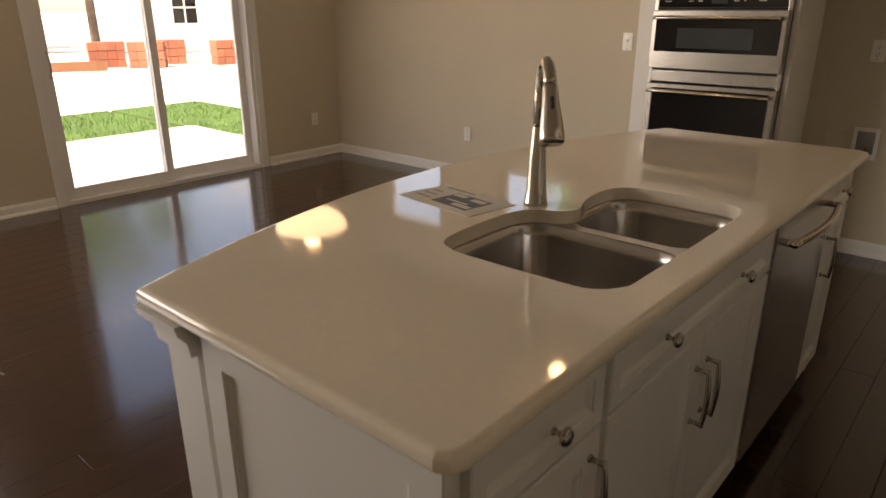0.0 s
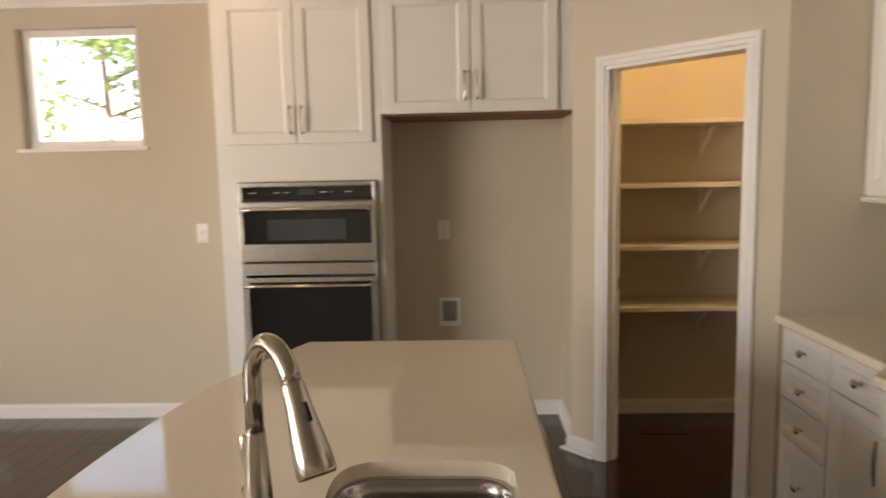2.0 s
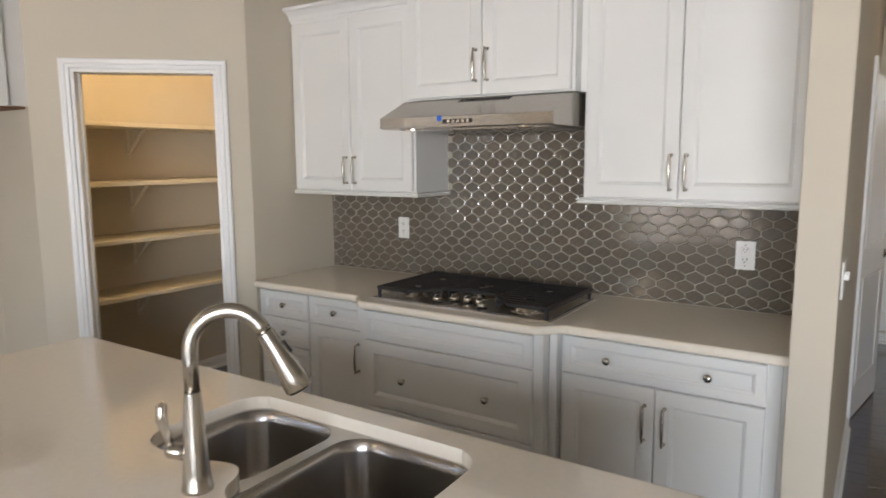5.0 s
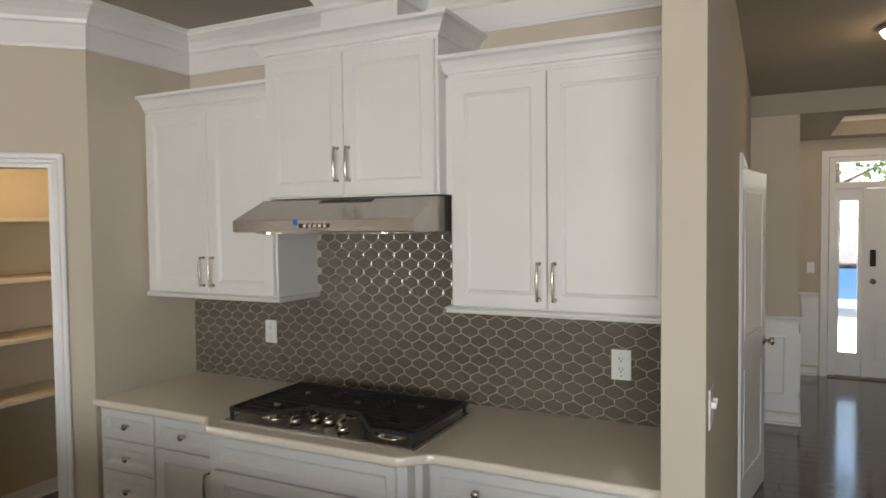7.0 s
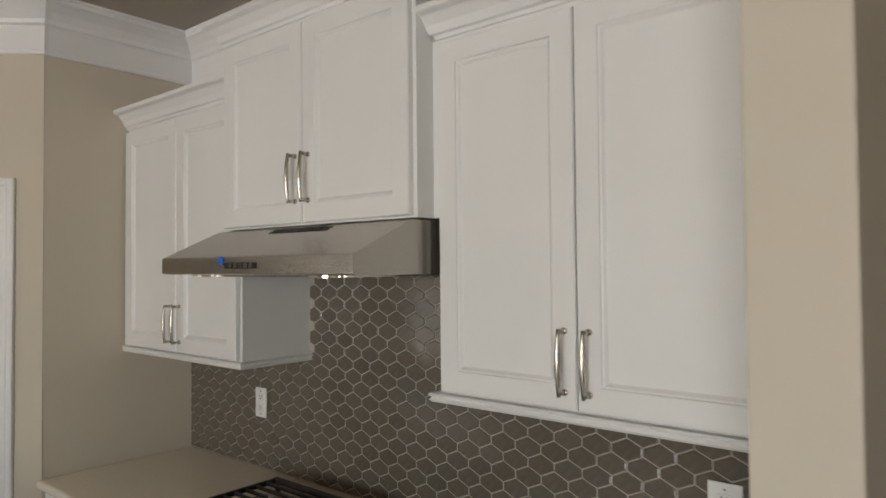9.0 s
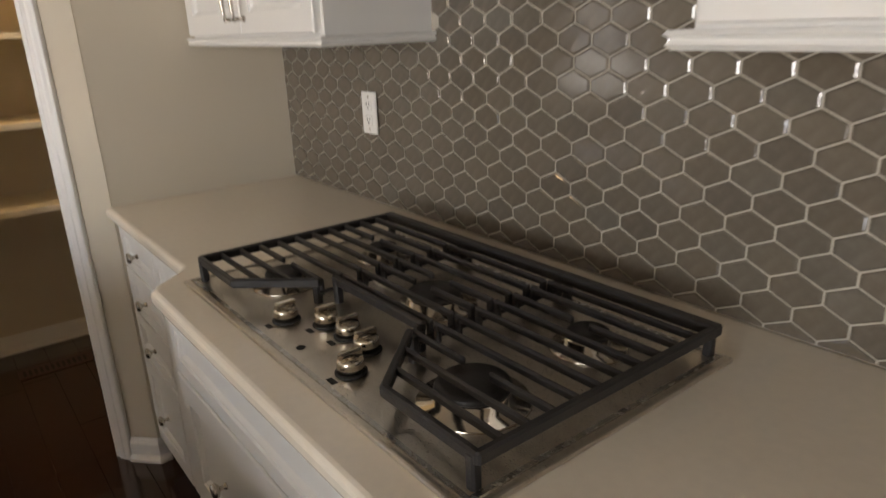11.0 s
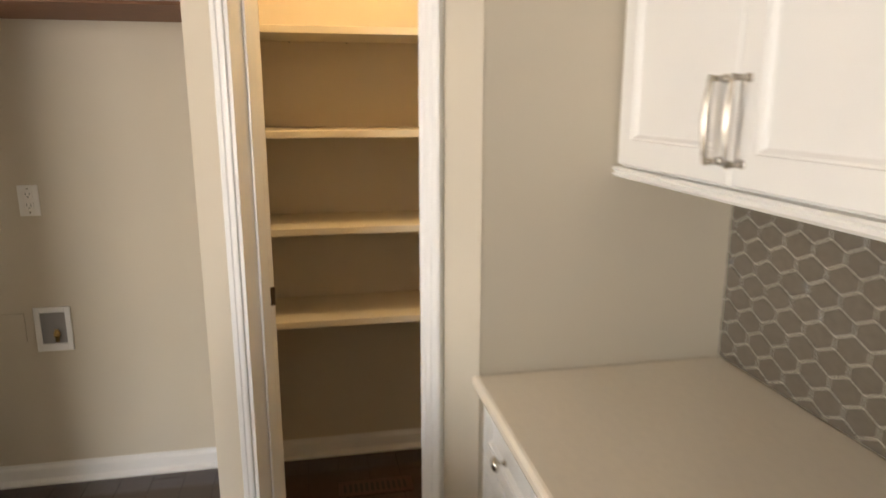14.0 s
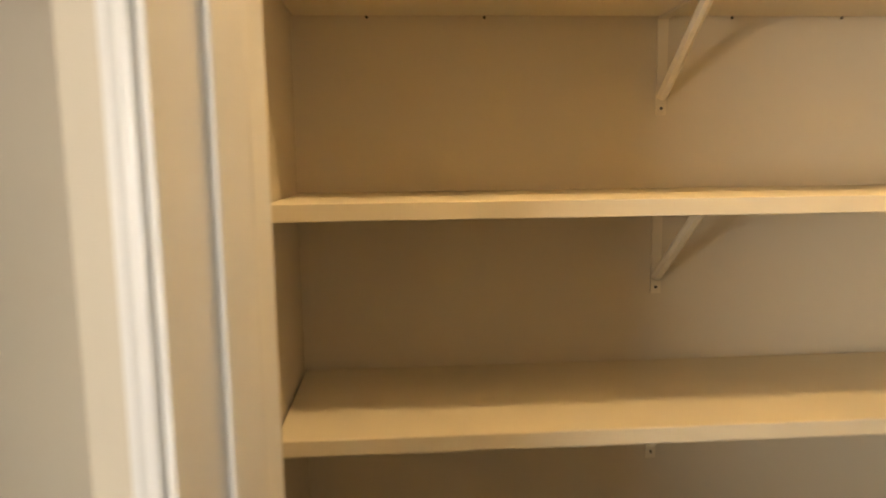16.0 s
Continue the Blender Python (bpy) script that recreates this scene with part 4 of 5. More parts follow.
wall_plate("wall_outlet", "white duplex outlet on the alcove wall", pose(-0.188, NORTH - 0.0005, 1.172), "outlet")
wall_plate("wall_outlet", "white duplex outlet low on the beige wall", pose(-3.11, NORTH - 0.0005, 0.376), "outlet")
wall_plate("wall_outlet", "white duplex outlet low beside the sliding door", pose(WEST + 0.0005, 4.62, 0.376, 0, 0, 90), "outlet")
wall_plate("light_switch", "white toggle switch plate on the beige wall", pose(-1.69, NORTH - 0.0005, 1.178), "switch")
wall_plate("blank_plate", "painted blank cover plate on the alcove wall", pose(-0.318, NORTH - 0.0005, 0.672), "blank", 0.115, 0.115)
wall_plate("wall_outlet", "white duplex outlet on the tiled backsplash", pose(1.8435, 3.062, 1.178, 0, 0, TO_WEST), "outlet")
wall_plate("wall_outlet", "white duplex outlet on the tiled backsplash near the wing wall", pose(1.8435, 1.268, 1.155, 0, 0, TO_WEST), "outlet", 0.078, 0.122)
wall_plate("light_switch", "white double switch plate on the wing wall", pose(1.22, 0.8895, 1.19), "switch", 0.118, 0.118)
wb = thing("water_supply_box", "white recessed ice-maker water box with a brass valve", "water box", pose(-0.160, NORTH, 0.660))
part("frame", boxes((-0.066, -0.046, -0.010, 0, -0.09, 0.09), (0.046, 0.066, -0.010, 0, -0.09, 0.09), (-0.046, 0.046, -0.010, 0, 0.068, 0.09), (-0.046, 0.046, -0.010, 0, -0.09, -0.060), bevel=0.002), PLASTIC, wb)
# flat plate, no hollow: the shade inside the box is put into its grey
part("recess", boxes((-0.046, 0.046, -0.0025, -0.0005, -0.06, 0.068)), material("shaded_recess", (0.30, 0.29, 0.28), 0.6), wb)
part("valve", lathe(lathe(bmesh.new(), [(0.008, -0.05), (0.008, -0.03), (0.012, -0.026), (0.012, -0.012), (0.007, -0.008), (0.007, 0.0), (0, 0.0)], 12, Matrix.Translation((0.012, -0.014, 0))), [(0.006, 0), (0.006, 0.018), (0, 0.018)], 10, pose(0.012, -0.016, -0.019, 90)), BRASS, wb, "brass valve", True)

# ---- hall ----
door = thing("closet_door", "white panelled closet door standing slightly ajar", "door", pose(3.262, 0.888, 0.008, 0, 0, -10))
part("leaf", boxes((0, 0.74, 0, 0.035, 0, 2.02), bevel=0.002), TRIM, door)
for z0, z1 in ((0.2, 0.85), (1.02, 1.9)):
    p = part("panel", panel_front(0.50, z1 - z0, 0.006, 0.02), TRIM, door)
    p.location = (0.12, 0.001, z0)
part("knob", lathe(bmesh.new(), [(0.030, 0), (0.030, 0.006), (0.012, 0.010), (0.011, 0.03), (0.022, 0.038), (0.027, 0.05), (0.024, 0.062), (0, 0.066)], 18, pose(0.68, 0, 0.94, 90)), NICKEL, door, "round nickel door knob", True)
for z in (0.25, 1.05, 1.78):
    part("hinge", tube(bmesh.new(), [(-0.006, -0.006, z), (-0.006, -0.006, z + 0.09)], 0.007, 8), BRONZE, door)
doorway_trim("door_casing", pose(0, 0.89, 0), 3.24, 4.02, 2.05, 0.12, "white moulded casing round the closet door")

setting("wall_entry", boxes((HALL_END, HALL_END + 0.15, 0.16, 1.01, 0, TOP), (HALL_END, HALL_END + 0.15, -1.75, -1.42, 0, TOP), (HALL_END, HALL_END + 0.15, -1.42, 0.16, 2.40, TOP)), WALL, "beige painted entry wall")
entry = thing("entry_door", "white front door with oval glass, sidelight and transom", "front door", pose(HALL_END, 0, 0))
part("frame", boxes((-0.02, 0.12, 0.10, 0.16, 0, 2.40), (-0.02, 0.12, -0.19, -0.155, 0, 2.08), (-0.02, 0.12, -1.42, -1.36, 0, 2.40), (-0.02, 0.12, -1.36, 0.10, 2.345, 2.40), (-0.02, 0.12, -1.36, 0.10, 2.06, 2.13), (-0.02, 0.12, -1.12, -1.09, 0, 2.06), bevel=0.003), TRIM, entry)
part("casing", sweep(bmesh.new(), [(-1.425, 0.0), (-1.425, 2.405), (0.165, 2.405), (0.165, 0.0)], [(0, 0), (0, 0.016), (-0.07, 0.020), (-0.07, 0)], Matrix(((0, 0, -1, 0), (1, 0, 0, 0), (0, 1, 0, 0), (0, 0, 0, 1)))), TRIM, entry)
sl = part("sidelight", boxes((0.02, 0.06, -0.155, -0.115, 0, 2.06), (0.02, 0.06, 0.06, 0.10, 0, 2.06), (0.02, 0.06, -0.115, 0.06, 0, 0.27), (0.02, 0.06, -0.115, 0.06, 1.93, 2.06)), TRIM, entry)
part("pane", boxes((0.036, 0.042, -0.118, 0.063, 0.265, 1.935)), GLASS, sl, shadow=False)
sl = part("sidelight", boxes((0.02, 0.06, -1.36, -1.32, 0, 2.06), (0.02, 0.06, -1.16, -1.12, 0, 2.06), (0.02, 0.06, -1.32, -1.16, 0, 0.27), (0.02, 0.06, -1.32, -1.16, 1.93, 2.06)), TRIM, entry)
part("pane", boxes((0.036, 0.042, -1.322, -1.158, 0.265, 1.935)), GLASS, sl, shadow=False)
part("pane", boxes((0.036, 0.042, -1.36, 0.10, 2.13, 2.345)), GLASS, entry, shadow=False)
bm = bmesh.new()
oval = [(-0.64 + 0.24 * math.cos(2 * math.pi * i / 32), 1.33 + 0.48 * math.sin(2 * math.pi * i / 32)) for i in range(32)]
for x in (0.02, 0.062):
    o = [bm.verts.new((x, y, z)) for y, z in ((-1.09, 0.01), (-0.19, 0.01), (-0.19, 2.055), (-1.09, 2.055))]
    r = [bm.verts.new((x, y, z)) for y, z in oval]
    es = [bm.edges.new((o[i], o[(i + 1) % 4])) for i in range(4)] + [bm.edges.new((r[i], r[(i + 1) % 32])) for i in range(32)]
    bmesh.ops.triangle_fill(bm, edges=es, use_beauty=True)
leaf = part("leaf", bm, TRIM, entry)
bm = bmesh.new()
ring = [[bm.verts.new((x, -0.64 + (y + 0.64) * s, 1.33 + (z - 1.33) * s)) for y, z in oval] for x, s in ((0.02, 1.08), (0.006, 1.05), (0.006, 1.0), (0.04, 0.99))]
for a, b in zip(ring, ring[1:]):
    for i in range(32):
        bm.faces.new((a[i], a[(i + 1) % 32], b[(i + 1) % 32], b[i]))
part("oval_moulding", bm, TRIM, leaf, smooth=True)
bm = bmesh.new()
bm.faces.new([bm.verts.new((0.04, y, z)) for y, z in oval])
bmesh.ops.solidify(bm, geom=bm.faces[:], thickness=0.004)
part("pane", bm, GLASS, leaf, shadow=False)
for y0, y1 in ((-1.03, -0.70), (-0.58, -0.25)):
    p = part("panel", panel_front(y1 - y0, 0.42, 0.008, 0.03), TRIM, leaf)
    p.matrix_local = pose(0.0205, y1, 0.2, 0, 0, TO_WEST)
part("keypad_lock", boxes((0.0, 0.02, -0.28, -0.225, 1.22, 1.40), bevel=0.008), DARK, leaf, "black keypad lock")
part("knob", lathe(bmesh.new(), [(0.030, 0), (0.030, 0.006), (0.012, 0.010), (0.011, 0.03), (0.026, 0.045), (0.024, 0.058), (0, 0.062)], 16, pose(0.02, -0.255, 1.06, 90, 0, -90)), NICKEL, leaf, "round nickel knob", True)
part("threshold", boxes((-0.04, 0.14, -1.42, 0.16, 0, 0.02), bevel=0.004), BRONZE, entry)
wains = thing("wainscot", "white panelled wainscot with a chair rail along the hall", "wainscot")
part("chair_rail", sweep(bmesh.new(), [(5.419, 0.89), (5.419, 0.519), (HALL_END, 0.459), (HALL_END, 0.25)], [(0, 0), (0.012, 0), (0.016, 0.03), (0.03, 0.045), (0.03, 0.06), (0, 0.06)], Matrix.Translation((0, 0, 0.86))), TRIM, wains)
part("backing", sweep(bmesh.new(), [(5.419, 0.89), (5.419, 0.519), (HALL_END, 0.459), (HALL_END, 0.25)], [(0, 0.11), (0.004, 0.11), (0.004, 0.865), (0, 0.865)]), TRIM, wains)
for m, w in ((pose(5.415, 0.80, 0.24, 0, 0, TO_WEST), 0.20), (pose(5.6, 0.507, 0.24, 0, 0, -1.6), 0.8), (pose(6.5, 0.482, 0.24, 0, 0, -1.6), 0.9)):
    turn = m @ Matrix(((1, 0, 0, 0), (0, 0, -1, 0), (0, 1, 0, 0), (0, 0, 0, 1)))
    part("panel_mould", sweep(bmesh.new(), [(0, 0), (0, 0.52), (w, 0.52), (w, 0)], [(0, 0), (0, 0.012), (0.02, 0.014), (0.026, 0.004), (0.026, 0)], turn, closed=True), TRIM, wains)
wall_plate("light_switch", "white switch plate in the entry hall", pose(HALL_END - 0.0005, 0.33, 1.2, 0, 0, TO_WEST), "switch")
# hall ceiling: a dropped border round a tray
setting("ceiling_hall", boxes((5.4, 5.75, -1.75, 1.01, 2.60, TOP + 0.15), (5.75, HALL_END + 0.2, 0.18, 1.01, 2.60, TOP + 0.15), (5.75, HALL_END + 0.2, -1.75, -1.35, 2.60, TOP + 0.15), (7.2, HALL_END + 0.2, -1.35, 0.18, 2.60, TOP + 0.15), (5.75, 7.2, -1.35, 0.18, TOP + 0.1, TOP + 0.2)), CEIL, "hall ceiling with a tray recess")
setting("trim_tray", sweep(bmesh.new(), [(5.75, 0.18), (7.2, 0.18), (7.2, -1.35), (5.75, -1.35)], [(0, 0.14), (0.015, 0.14), (0.02, 0.17), (0.06, 0.22), (0.07, 0.24), (0.07, 0.275), (0, 0.275)], Matrix.Translation((0, 0, 2.60)), closed=True), TRIM, "white crown moulding in the hall tray")


def dome(x, y, z, r=0.16):
    d = thing("ceiling_light", "lit frosted glass dome ceiling light with a nickel rim", "ceiling light", pose(x, y, z), "dome ceiling lights")
    part("rim", lathe(bmesh.new(), [(r + 0.01, 0), (r + 0.012, -0.02), (r, -0.028), (r - 0.01, -0.02)], 28), NICKEL, d, smooth=True)
    part("shade", lathe(bmesh.new(), [(r - 0.004, -0.022), (r * 0.9, -0.05), (r * 0.65, -0.078), (r * 0.3, -0.092), (0, -0.096)], 28), LAMP_GLASS, d, "frosted glowing glass shade", True)
    part("finial", lathe(bmesh.new(), [(0.010, -0.094), (0.012, -0.105), (0, -0.114)], 12), NICKEL, d, smooth=True)


dome(3.5, 0.05, TOP)
dome(6.45, -0.35, TOP + 0.1)
dome(1.26, 4.17, TOP, 0.12)
dome(-1.39, 3.77, TOP, 0.07)
lamp("hall_bulb", "POINT", 0.5, WARM, (3.5, 0.05, TOP - 0.16), 0.08)
lamp("entry_bulb", "POINT", 1.0, WARM, (6.45, -0.35, TOP - 0.06), 0.08)
lamp("pantry_bulb", "POINT", 3.9, (1.0, 0.76, 0.43), (1.26, 4.17, TOP - 0.15), 0.07)
lamp("room_bulb", "POINT", 0.9, WARM, (-1.39, 3.77, TOP - 0.16), 0.05)

# bowl pendant over the dining end of the room
pend = thing("pendant_light", "hanging frosted glass bowl pendant light, lit, with nickel fittings", "pendant light", pose(-3.03, 3.16, 1.80))
PR = 0.240
part("bowl", lathe(bmesh.new(), [(PR, 0.05), (PR * 0.97, 0.01), (PR * 0.8, -0.045), (PR * 0.5, -0.08), (PR * 0.2, -0.095), (0, -0.098)], 28), LAMP_GLASS, pend, "frosted glowing glass bowl", True)
part("finial", lathe(bmesh.new(), [(0.014, -0.096), (0.016, -0.108), (0.006, -0.118), (0.008, -0.128), (0, -0.134)], 12), NICKEL, pend, smooth=True)
part("rim", lathe(bmesh.new(), [(PR + 0.004, 0.046), (PR + 0.008, 0.053), (PR + 0.004, 0.06), (PR - 0.004, 0.053)], 28), NICKEL, pend, smooth=True)
for k in range(3):
    a = 2.1 * k
    part("rod", tube(bmesh.new(), [(PR * math.cos(a), PR * math.sin(a), 0.055), (0, 0, 0.42)], 0.004, 6), NICKEL, pend)
part("stem", tube(bmesh.new(), [(0, 0, 0.41), (0, 0, TOP - 1.80)], 0.006, 8), NICKEL, pend)
part("canopy", lathe(bmesh.new(), [(0.012, -0.03), (0.055, -0.012), (0.06, 0), (0, 0)], 18, Matrix.Translation((0, 0, TOP - 1.80))), NICKEL, pend, smooth=True)
lamp("pendant_bulb", "POINT", 1.0, WARM, (-3.03, 3.16, 1.92), 0.06)

# ---- outdoors ----
setting("ground", boxes((-400, 400, -400, 400, -0.5, -0.2)), SAND, "pale dry construction ground under strong sun")
setting("patio", boxes((-8.1, WEST - 0.16, 1.0, 5.1, -0.2, -0.1), (-8.1, WEST - 0.16, -1.5, 0.99, -0.2, -0.1)), CONCRETE, "plain concrete patio slab")
setting("lawn", boxes((-10.6, -8.1, -2, 5.0, -0.2, -0.13), (-10.6, -5.2, 5.1, 6.6, -0.2, -0.13)), GRASS, "strip of lawn beyond the patio")
rng = random.Random(4)
verts, faces = [], []
for k in range(9000):
    if k % 3:
        x, y = rng.uniform(-10.5, -8.12), rng.uniform(-1.5, 5.0)
    else:
        x, y = rng.uniform(-10.5, -5.3), rng.uniform(5.12, 6.5)
    a, h = rng.uniform(0, 6.3), rng.uniform(0.03, 0.07)
    n = len(verts)
    verts += [(x - 0.006 * math.cos(a), y - 0.006 * math.sin(a), -0.13), (x + 0.006 * math.cos(a), y + 0.006 * math.sin(a), -0.13), (x + rng.uniform(-0.03, 0.03), y + rng.uniform(-0.03, 0.03), -0.13 + h)]
    faces.append((n, n + 1, n + 2))
data = bpy.data.meshes.new("grass")
data.from_pydata(verts, [], faces)
data.materials.append(BLADE)
tagged(new("grass", data), "short green lawn grass", "grass", kind="stuff")


def house(label, m, w, dpt, h, ridge):
    c = thing("house", label, "house", m)
    part("wall", boxes((0, w, 0, dpt, -0.3, h)), SIDING, c)
    bm = bmesh.new()
    v = [bm.verts.new(p) for p in ((-0.4, -0.4, h - 0.1), (w + 0.4, -0.4, h - 0.1), (w + 0.4, dpt + 0.4, h - 0.1), (-0.4, dpt + 0.4, h - 0.1), (dpt / 2, dpt / 2, h + ridge), (w - dpt / 2, dpt / 2, h + ridge))]
    for f in ((0, 1, 5, 4), (2, 3, 4, 5), (1, 2, 5), (3, 0, 4), (3, 2, 1, 0)):
        bm.faces.new([v[i] for i in f])
    part("roof", bm, ROOF, c)
    for x in (w * 0.22, w * 0.55, w * 0.8):
        win = part("window", boxes((x, x + 0.06, -0.06, 0, 1.0, 2.3), (x + 0.94, x + 1.0, -0.06, 0, 1.0, 2.3), (x + 0.06, x + 0.94, -0.06, 0, 2.24, 2.3), (x + 0.06, x + 0.94, -0.06, 0, 1.0, 1.06), (x + 0.06, x + 0.94, -0.05, 0, 1.62, 1.68), (x + 0.47, x + 0.53, -0.05, 0, 1.06, 2.24)), TRIM, c)
        part("pane", boxes((x + 0.06, x + 0.94, -0.02, 0.001, 1.06, 2.24)), BLACK, win)
    return c


house("white sided house with a pale hipped roof across the lot", pose(-27.5, 12.0, -0.2, 0, 0, 60), 13, 9, 3.0, 4.2)
for i, (x, y) in enumerate(((-19.0, 9.3), (-19.8, 10.4), (-19.9, 8.6), (-18.2, 11.6))):
    s = thing("brick_stack", "stack of red bricks on the bare ground", "brick stack", pose(x, y, -0.2, 0, 0, 55 + 9 * i), "brick stacks")
    for a in range(4):
        for b in range(3):
            part("brick", boxes((a * 0.24, a * 0.24 + 0.23, 0, 0.5, b * 0.24, b * 0.24 + 0.225)), BRICK, s)
tagged(part("timber_board", boxes((0, 2.4, 0, 0.25, -0.2, 0.05)), BROWN), "long brown boards lying on the ground", "timber")
bpy.data.objects["timber_board"].matrix_world = pose(-19.8, 6.4, 0, 0, 0, 66)


def tree(label, x, y, h, seed, crown=2.2):
    r = random.Random(seed)
    t = thing("tree", label, "tree", pose(x, y, -0.25), "trees behind the lot")
    bm = tube(bmesh.new(), [(0, 0, 0), (0.05, 0.02, h * 0.4), (-0.05, 0.06, h * 0.75), (0, 0, h)], [0.18, 0.14, 0.09, 0.03], 8)
    limbs = []
    for i in range(9):
        z, a = h * r.uniform(0.35, 0.9), r.uniform(0, 6.28)
        tip = Vector((math.cos(a) * crown * r.uniform(0.5, 0.95), math.sin(a) * crown * r.uniform(0.5, 0.95), z + h * 0.1))
        tube(bm, [(0, 0, z), tip * 0.6 + Vector((0, 0, z * 0.4)), tip], [0.06, 0.035, 0.01], 6)
        limbs.append(tip)
    limbs.append(Vector((0, 0, h)))
    part("trunk", bm, BARK, t)
    vs, fs = [], []
    for i in range(2600):
        c = r.choice(limbs) + Vector((r.gauss(0, 0.42), r.gauss(0, 0.42), r.gauss(0, 0.38))) * crown / 2
        u = Vector((r.uniform(-1, 1), r.uniform(-1, 1), r.uniform(-1, 1))).normalized() * r.uniform(0.06, 0.13)
        v = u.orthogonal() * r.uniform(0.5, 0.8)
        n = len(vs)
        vs += [c - u, c + v, c + u, c - v]
        fs.append((n, n + 1, n + 2, n + 3))
    d = bpy.data.meshes.new("crown")
    d.from_pydata(vs, [], fs)
    d.materials.append(LEAF)
    o = new("crown", d)
    o.parent = t


rng = random.Random(9)
for i in range(9):
    tree("tall leafy tree at the edge of the woods", -34 + 2.6 * i + rng.uniform(-1, 1), 12 + 1.4 * i + rng.uniform(-1.5, 1.5) - 3.5, rng.uniform(7, 11), i, 2.6) if i < 4 else tree("leafy tree outside the small windows", -11.5 + 2.5 * (i - 4) + rng.uniform(-0.5, 0.5), 22 + rng.uniform(-1, 1), rng.uniform(6.5, 8.0), i, 2.8)
tree("leafy tree outside the front door", 22, -1.0, 7, 40, 2.4)
car = thing("parked_car", "blue car parked in front of the house", "car", pose(15.2, -0.9, -0.2, 0, 0, 90))
prof = [(-2.1, 0.35), (2.1, 0.35), (2.15, 0.75), (1.3, 0.92), (0.75, 1.4), (-0.9, 1.42), (-1.6, 0.98), (-2.1, 0.9)]
bm = bmesh.new()
rings = [[bm.verts.new((x * (0.97 if abs(y) > 0.8 else 1), y, z)) for x, z in prof] for y in (-0.86, -0.7, 0.7, 0.86)]
for a, b in zip(rings, rings[1:]):
    for i in range(len(prof)):
        bm.faces.new((a[i], a[(i + 1) % len(prof)], b[(i + 1) % len(prof)], b[i]))
bm.faces.new(rings[0])
bm.faces.new(rings[-1])
part("body", bm, CARBLUE, car)
for y in (-0.865, 0.865):
    part("side_window", prism(bmesh.new(), [(-1.35, 0.98), (1.1, 0.95), (0.65, 1.34), (-0.85, 1.35)], 0, 0.004), BLACK, car).matrix_local = Matrix.Translation((0, y, 0)) @ pose(0, 0, 0, 90)
for x in (-1.3, 1.35):
    for y in (-0.80, 0.80):
        w = part("wheel", lathe(bmesh.new(), [(0.2, -0.1), (0.32, -0.1), (0.33, 0), (0.32, 0.1), (0.2, 0.1)], 20, pose(x, y, 0.33, 90)), RUBBER, car)
        part("rim", lathe(bmesh.new(), [(0.2, -0.09), (0.05, -0.07), (0.05, 0.07), (0.2, 0.09)], 14, pose(x, y, 0.33, 90)), STEEL, w)

# ---- pieces: backsplash tiles and floor planks ----
back = tagged(part("backsplash", boxes((1.8512, EAST - 0.0004, 1.012, 3.613, 0.9155, 1.3935), (1.8512, EAST - 0.0004, 1.9065, 2.77, 1.3935, 1.699)), GROUT), "pale grout bed of the taupe hexagon tile backsplash", kind="structure")
HW, HS, HH = 0.0425, 0.0215, 0.0205
GAP = 0.0018
shape = [(0, -HS / 2 - HH), (HW, -HS / 2), (HW, HS / 2), (0, HS / 2 + HH), (-HW, HS / 2), (-HW, -HS / 2)]


def clip(poly, axis, lim, keep_low):
    out = []
    for i, p in enumerate(poly):
        q = poly[(i + 1) % len(poly)]
        pin, qin = (p[axis] <= lim) == keep_low, (q[axis] <= lim) == keep_low
        if pin:
            out.append(p)
        if pin != qin:
            s = (lim - p[axis]) / (q[axis] - p[axis])
            out.append((p[0] + s * (q[0] - p[0]), p[1] + s * (q[1] - p[1])))
    return out


def tile_rings(poly):
    """Shrunk outline, then a low bevel up to a flat glazed face."""
    cx, cy = sum(p[0] for p in poly) / len(poly), sum(p[1] for p in poly) / len(poly)
    out = []
    for shrink, d in ((GAP, 0.0), (GAP, -0.0012), (GAP + 0.0035, -0.0030)):
        ring = []
        for p in poly:
            v = Vector((p[0] - cx, p[1] - cy))
            ring.append((cx + v.x * (1 - shrink / max(v.length * 0.8, 0.01)), cy + v.y * (1 - shrink / max(v.length * 0.8, 0.01)), d))
        out.append(ring)
    return out


def tile_geometry(poly):
    rings = tile_rings(poly)
    n = len(poly)
    vs = [(d, a, b) for ring in rings for a, b, d in ring]
    fs = [(r * n + i, r * n + (i + 1) % n, (r + 1) * n + (i + 1) % n, (r + 1) * n + i) for r in range(2) for i in range(n)]
    fs.append(tuple(range(2 * n, 3 * n)))
    return vs, fs


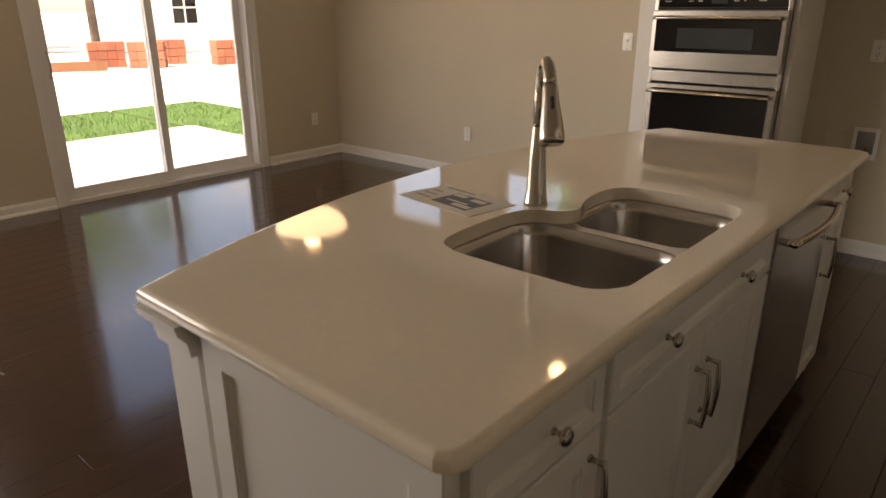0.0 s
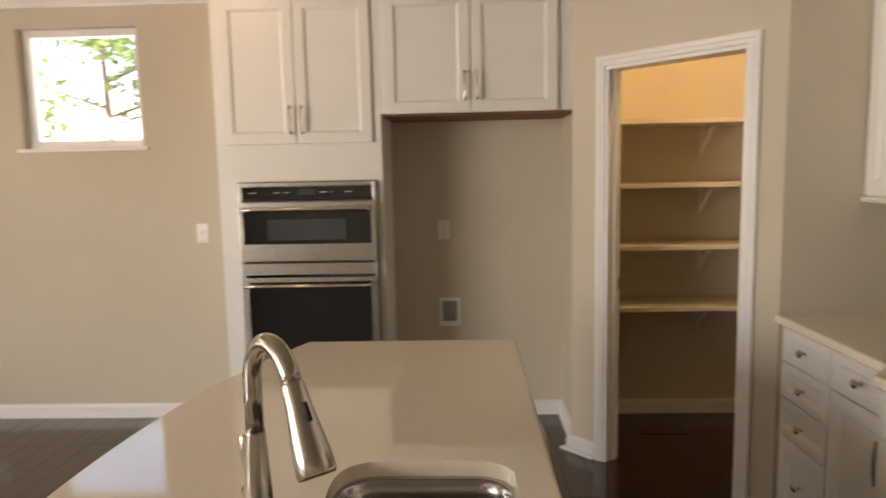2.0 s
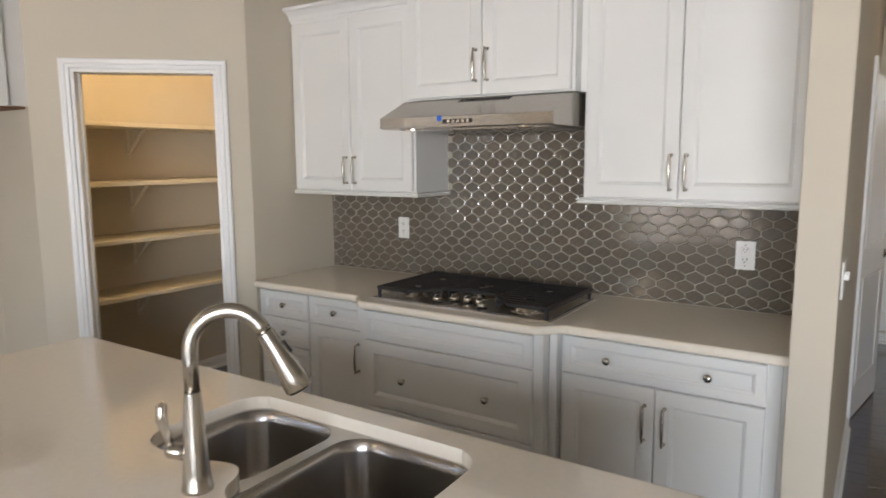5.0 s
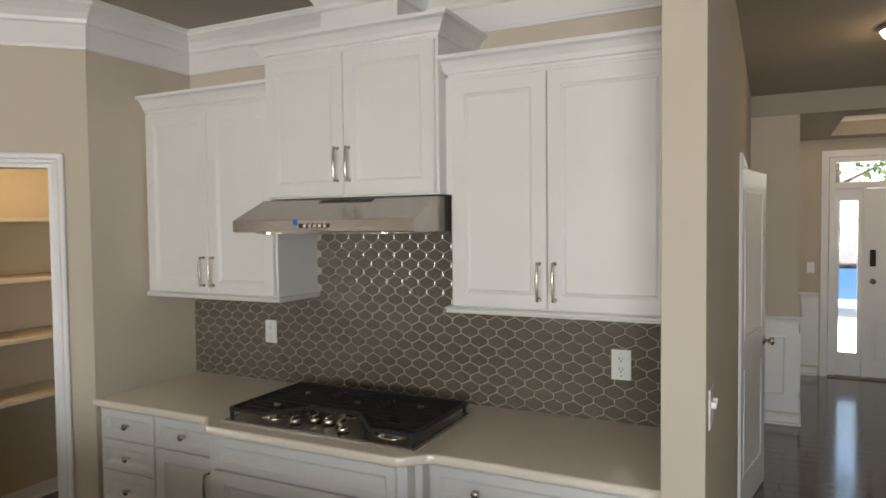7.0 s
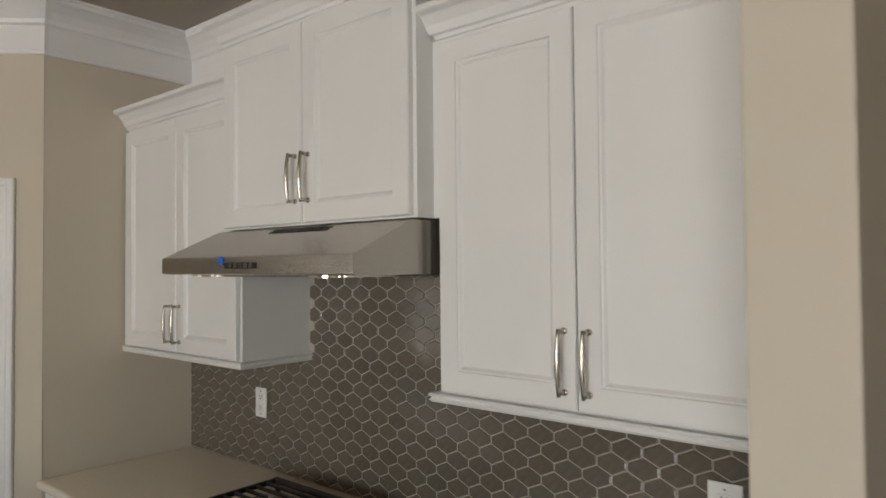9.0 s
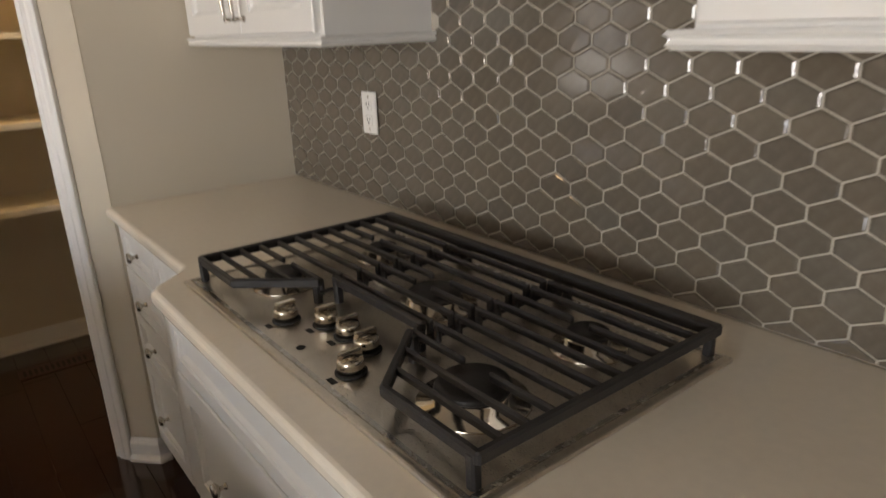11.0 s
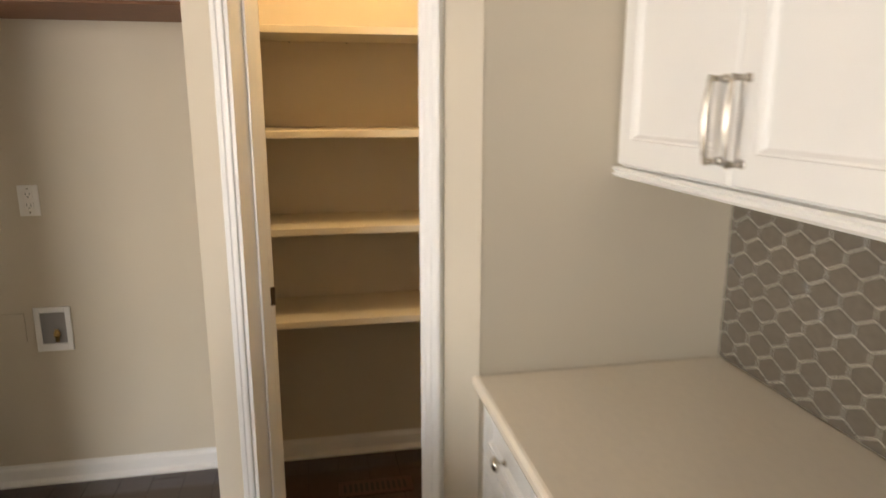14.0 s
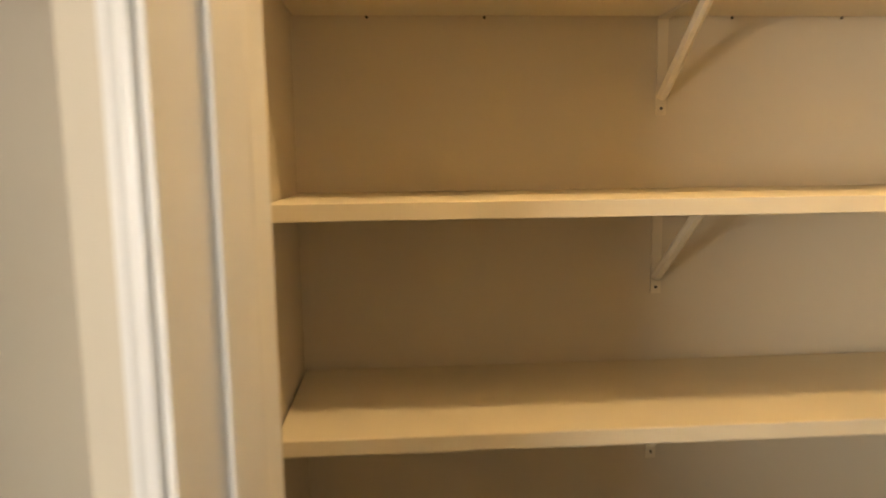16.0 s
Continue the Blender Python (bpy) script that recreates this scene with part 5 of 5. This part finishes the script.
vs, fs = tile_geometry(shape)
full = bpy.data.meshes.new("tile")
full.from_pydata(vs, [], fs)
full.materials.append(TILE)
rest_v, rest_f = [], []
count = 0
rowstep = HS + HH
spots = []
for j in range(24):
    z = 0.9155 + j * rowstep - 0.004
    for i in range(34):
        spots.append((1.0 + i * 2 * HW + (HW if j % 2 else 0), z))
rng = random.Random(3)
spots.sort(key=lambda s: abs(s[0] - 2.1))
for y, z in spots:
    poly = [(y + a, z + b) for a, b in shape]
    poly = clip(clip(poly, 0, 3.612, True), 0, 1.014, False) if poly else poly
    poly = clip(poly, 1, 0.917, False) if poly else poly
    if poly and z > 1.33:
        top = 1.697 if 1.9065 + HW < y < 2.77 - HW else 1.392 if y < 1.9065 - HW or y > 2.77 + HW else None
        if top is None:
            if z > 1.38:
                poly = clip(clip(poly, 0, 2.768, True), 0, 1.9075, False) if 1.9 < y < 2.78 else []
            top = 1.697
        poly = clip(poly, 1, top, True) if poly else poly
    if len(poly) < 3:
        continue
    whole = all(abs(a[0] - b[0]) < 1e-6 and abs(a[1] - b[1]) < 1e-6 for a, b in zip(poly, [(y + p, z + q) for p, q in shape])) and len(poly) == 6
    if whole and count < 300:
        o = new("tile", full)
        o.parent = back
        o.location = (1.851, y, z)
        o.rotation_euler = (0, radians(rng.uniform(-0.5, 0.5)), radians(rng.uniform(-0.5, 0.5)))
        count += 1
    else:
        tv, tf = tile_geometry(poly)
        n = len(rest_v)
        rest_v += [(1.851 + a, b, c) for a, b, c in tv]
        rest_f += [tuple(n + k for k in f) for f in tf]
data = bpy.data.meshes.new("edge_tiles")
data.from_pydata(rest_v, [], rest_f)
data.materials.append(TILE)
o = tagged(new("edge_tiles", data), "cut and outer taupe hexagon tiles", kind="stuff")
o.parent = back

# planks run along y
PW = 0.127
rng = random.Random(12)
lengths = [0.9, 1.2, 1.5, 1.8]
meshes = {}
for ln in lengths:
    bm = boxes((-PW / 2 + 0.0006, PW / 2 - 0.0006, 0.0006, ln - 0.0006, -0.012, 0.0), bevel=0.0012)
    m = bpy.data.meshes.new("plank")
    bm.to_mesh(m)
    bm.free()
    m.materials.append(OAK)
    meshes[ln] = m
rest = bmesh.new()
made = 0
x = WEST + PW / 2
while x < HALL_END:
    y = SOUTH - rng.uniform(0, 0.8)
    while y < NORTH:
        ln = rng.choice(lengths)
        near = -4.8 < x < 1.9 and y + ln > 1.6 or (0.2 < x < 5.5 and -0.6 < y + ln < 1.6 and x > 1.0)
        if near and made < 300 and (x < -0.7 or x > 0.1 or y > 3):
            o = new("plank", meshes[ln])
            o.parent = floor
            o.location = (x, y, 0)
            made += 1
        else:
            box(rest, x - PW / 2 + 0.0006, x + PW / 2 - 0.0006, y + 0.0006, y + ln - 0.0006, -0.012, 0.0)
        y += ln
    x += PW
o = tagged(part("outer_planks", rest, OAK), "further dark stained floor planks", kind="stuff")
o.parent = floor
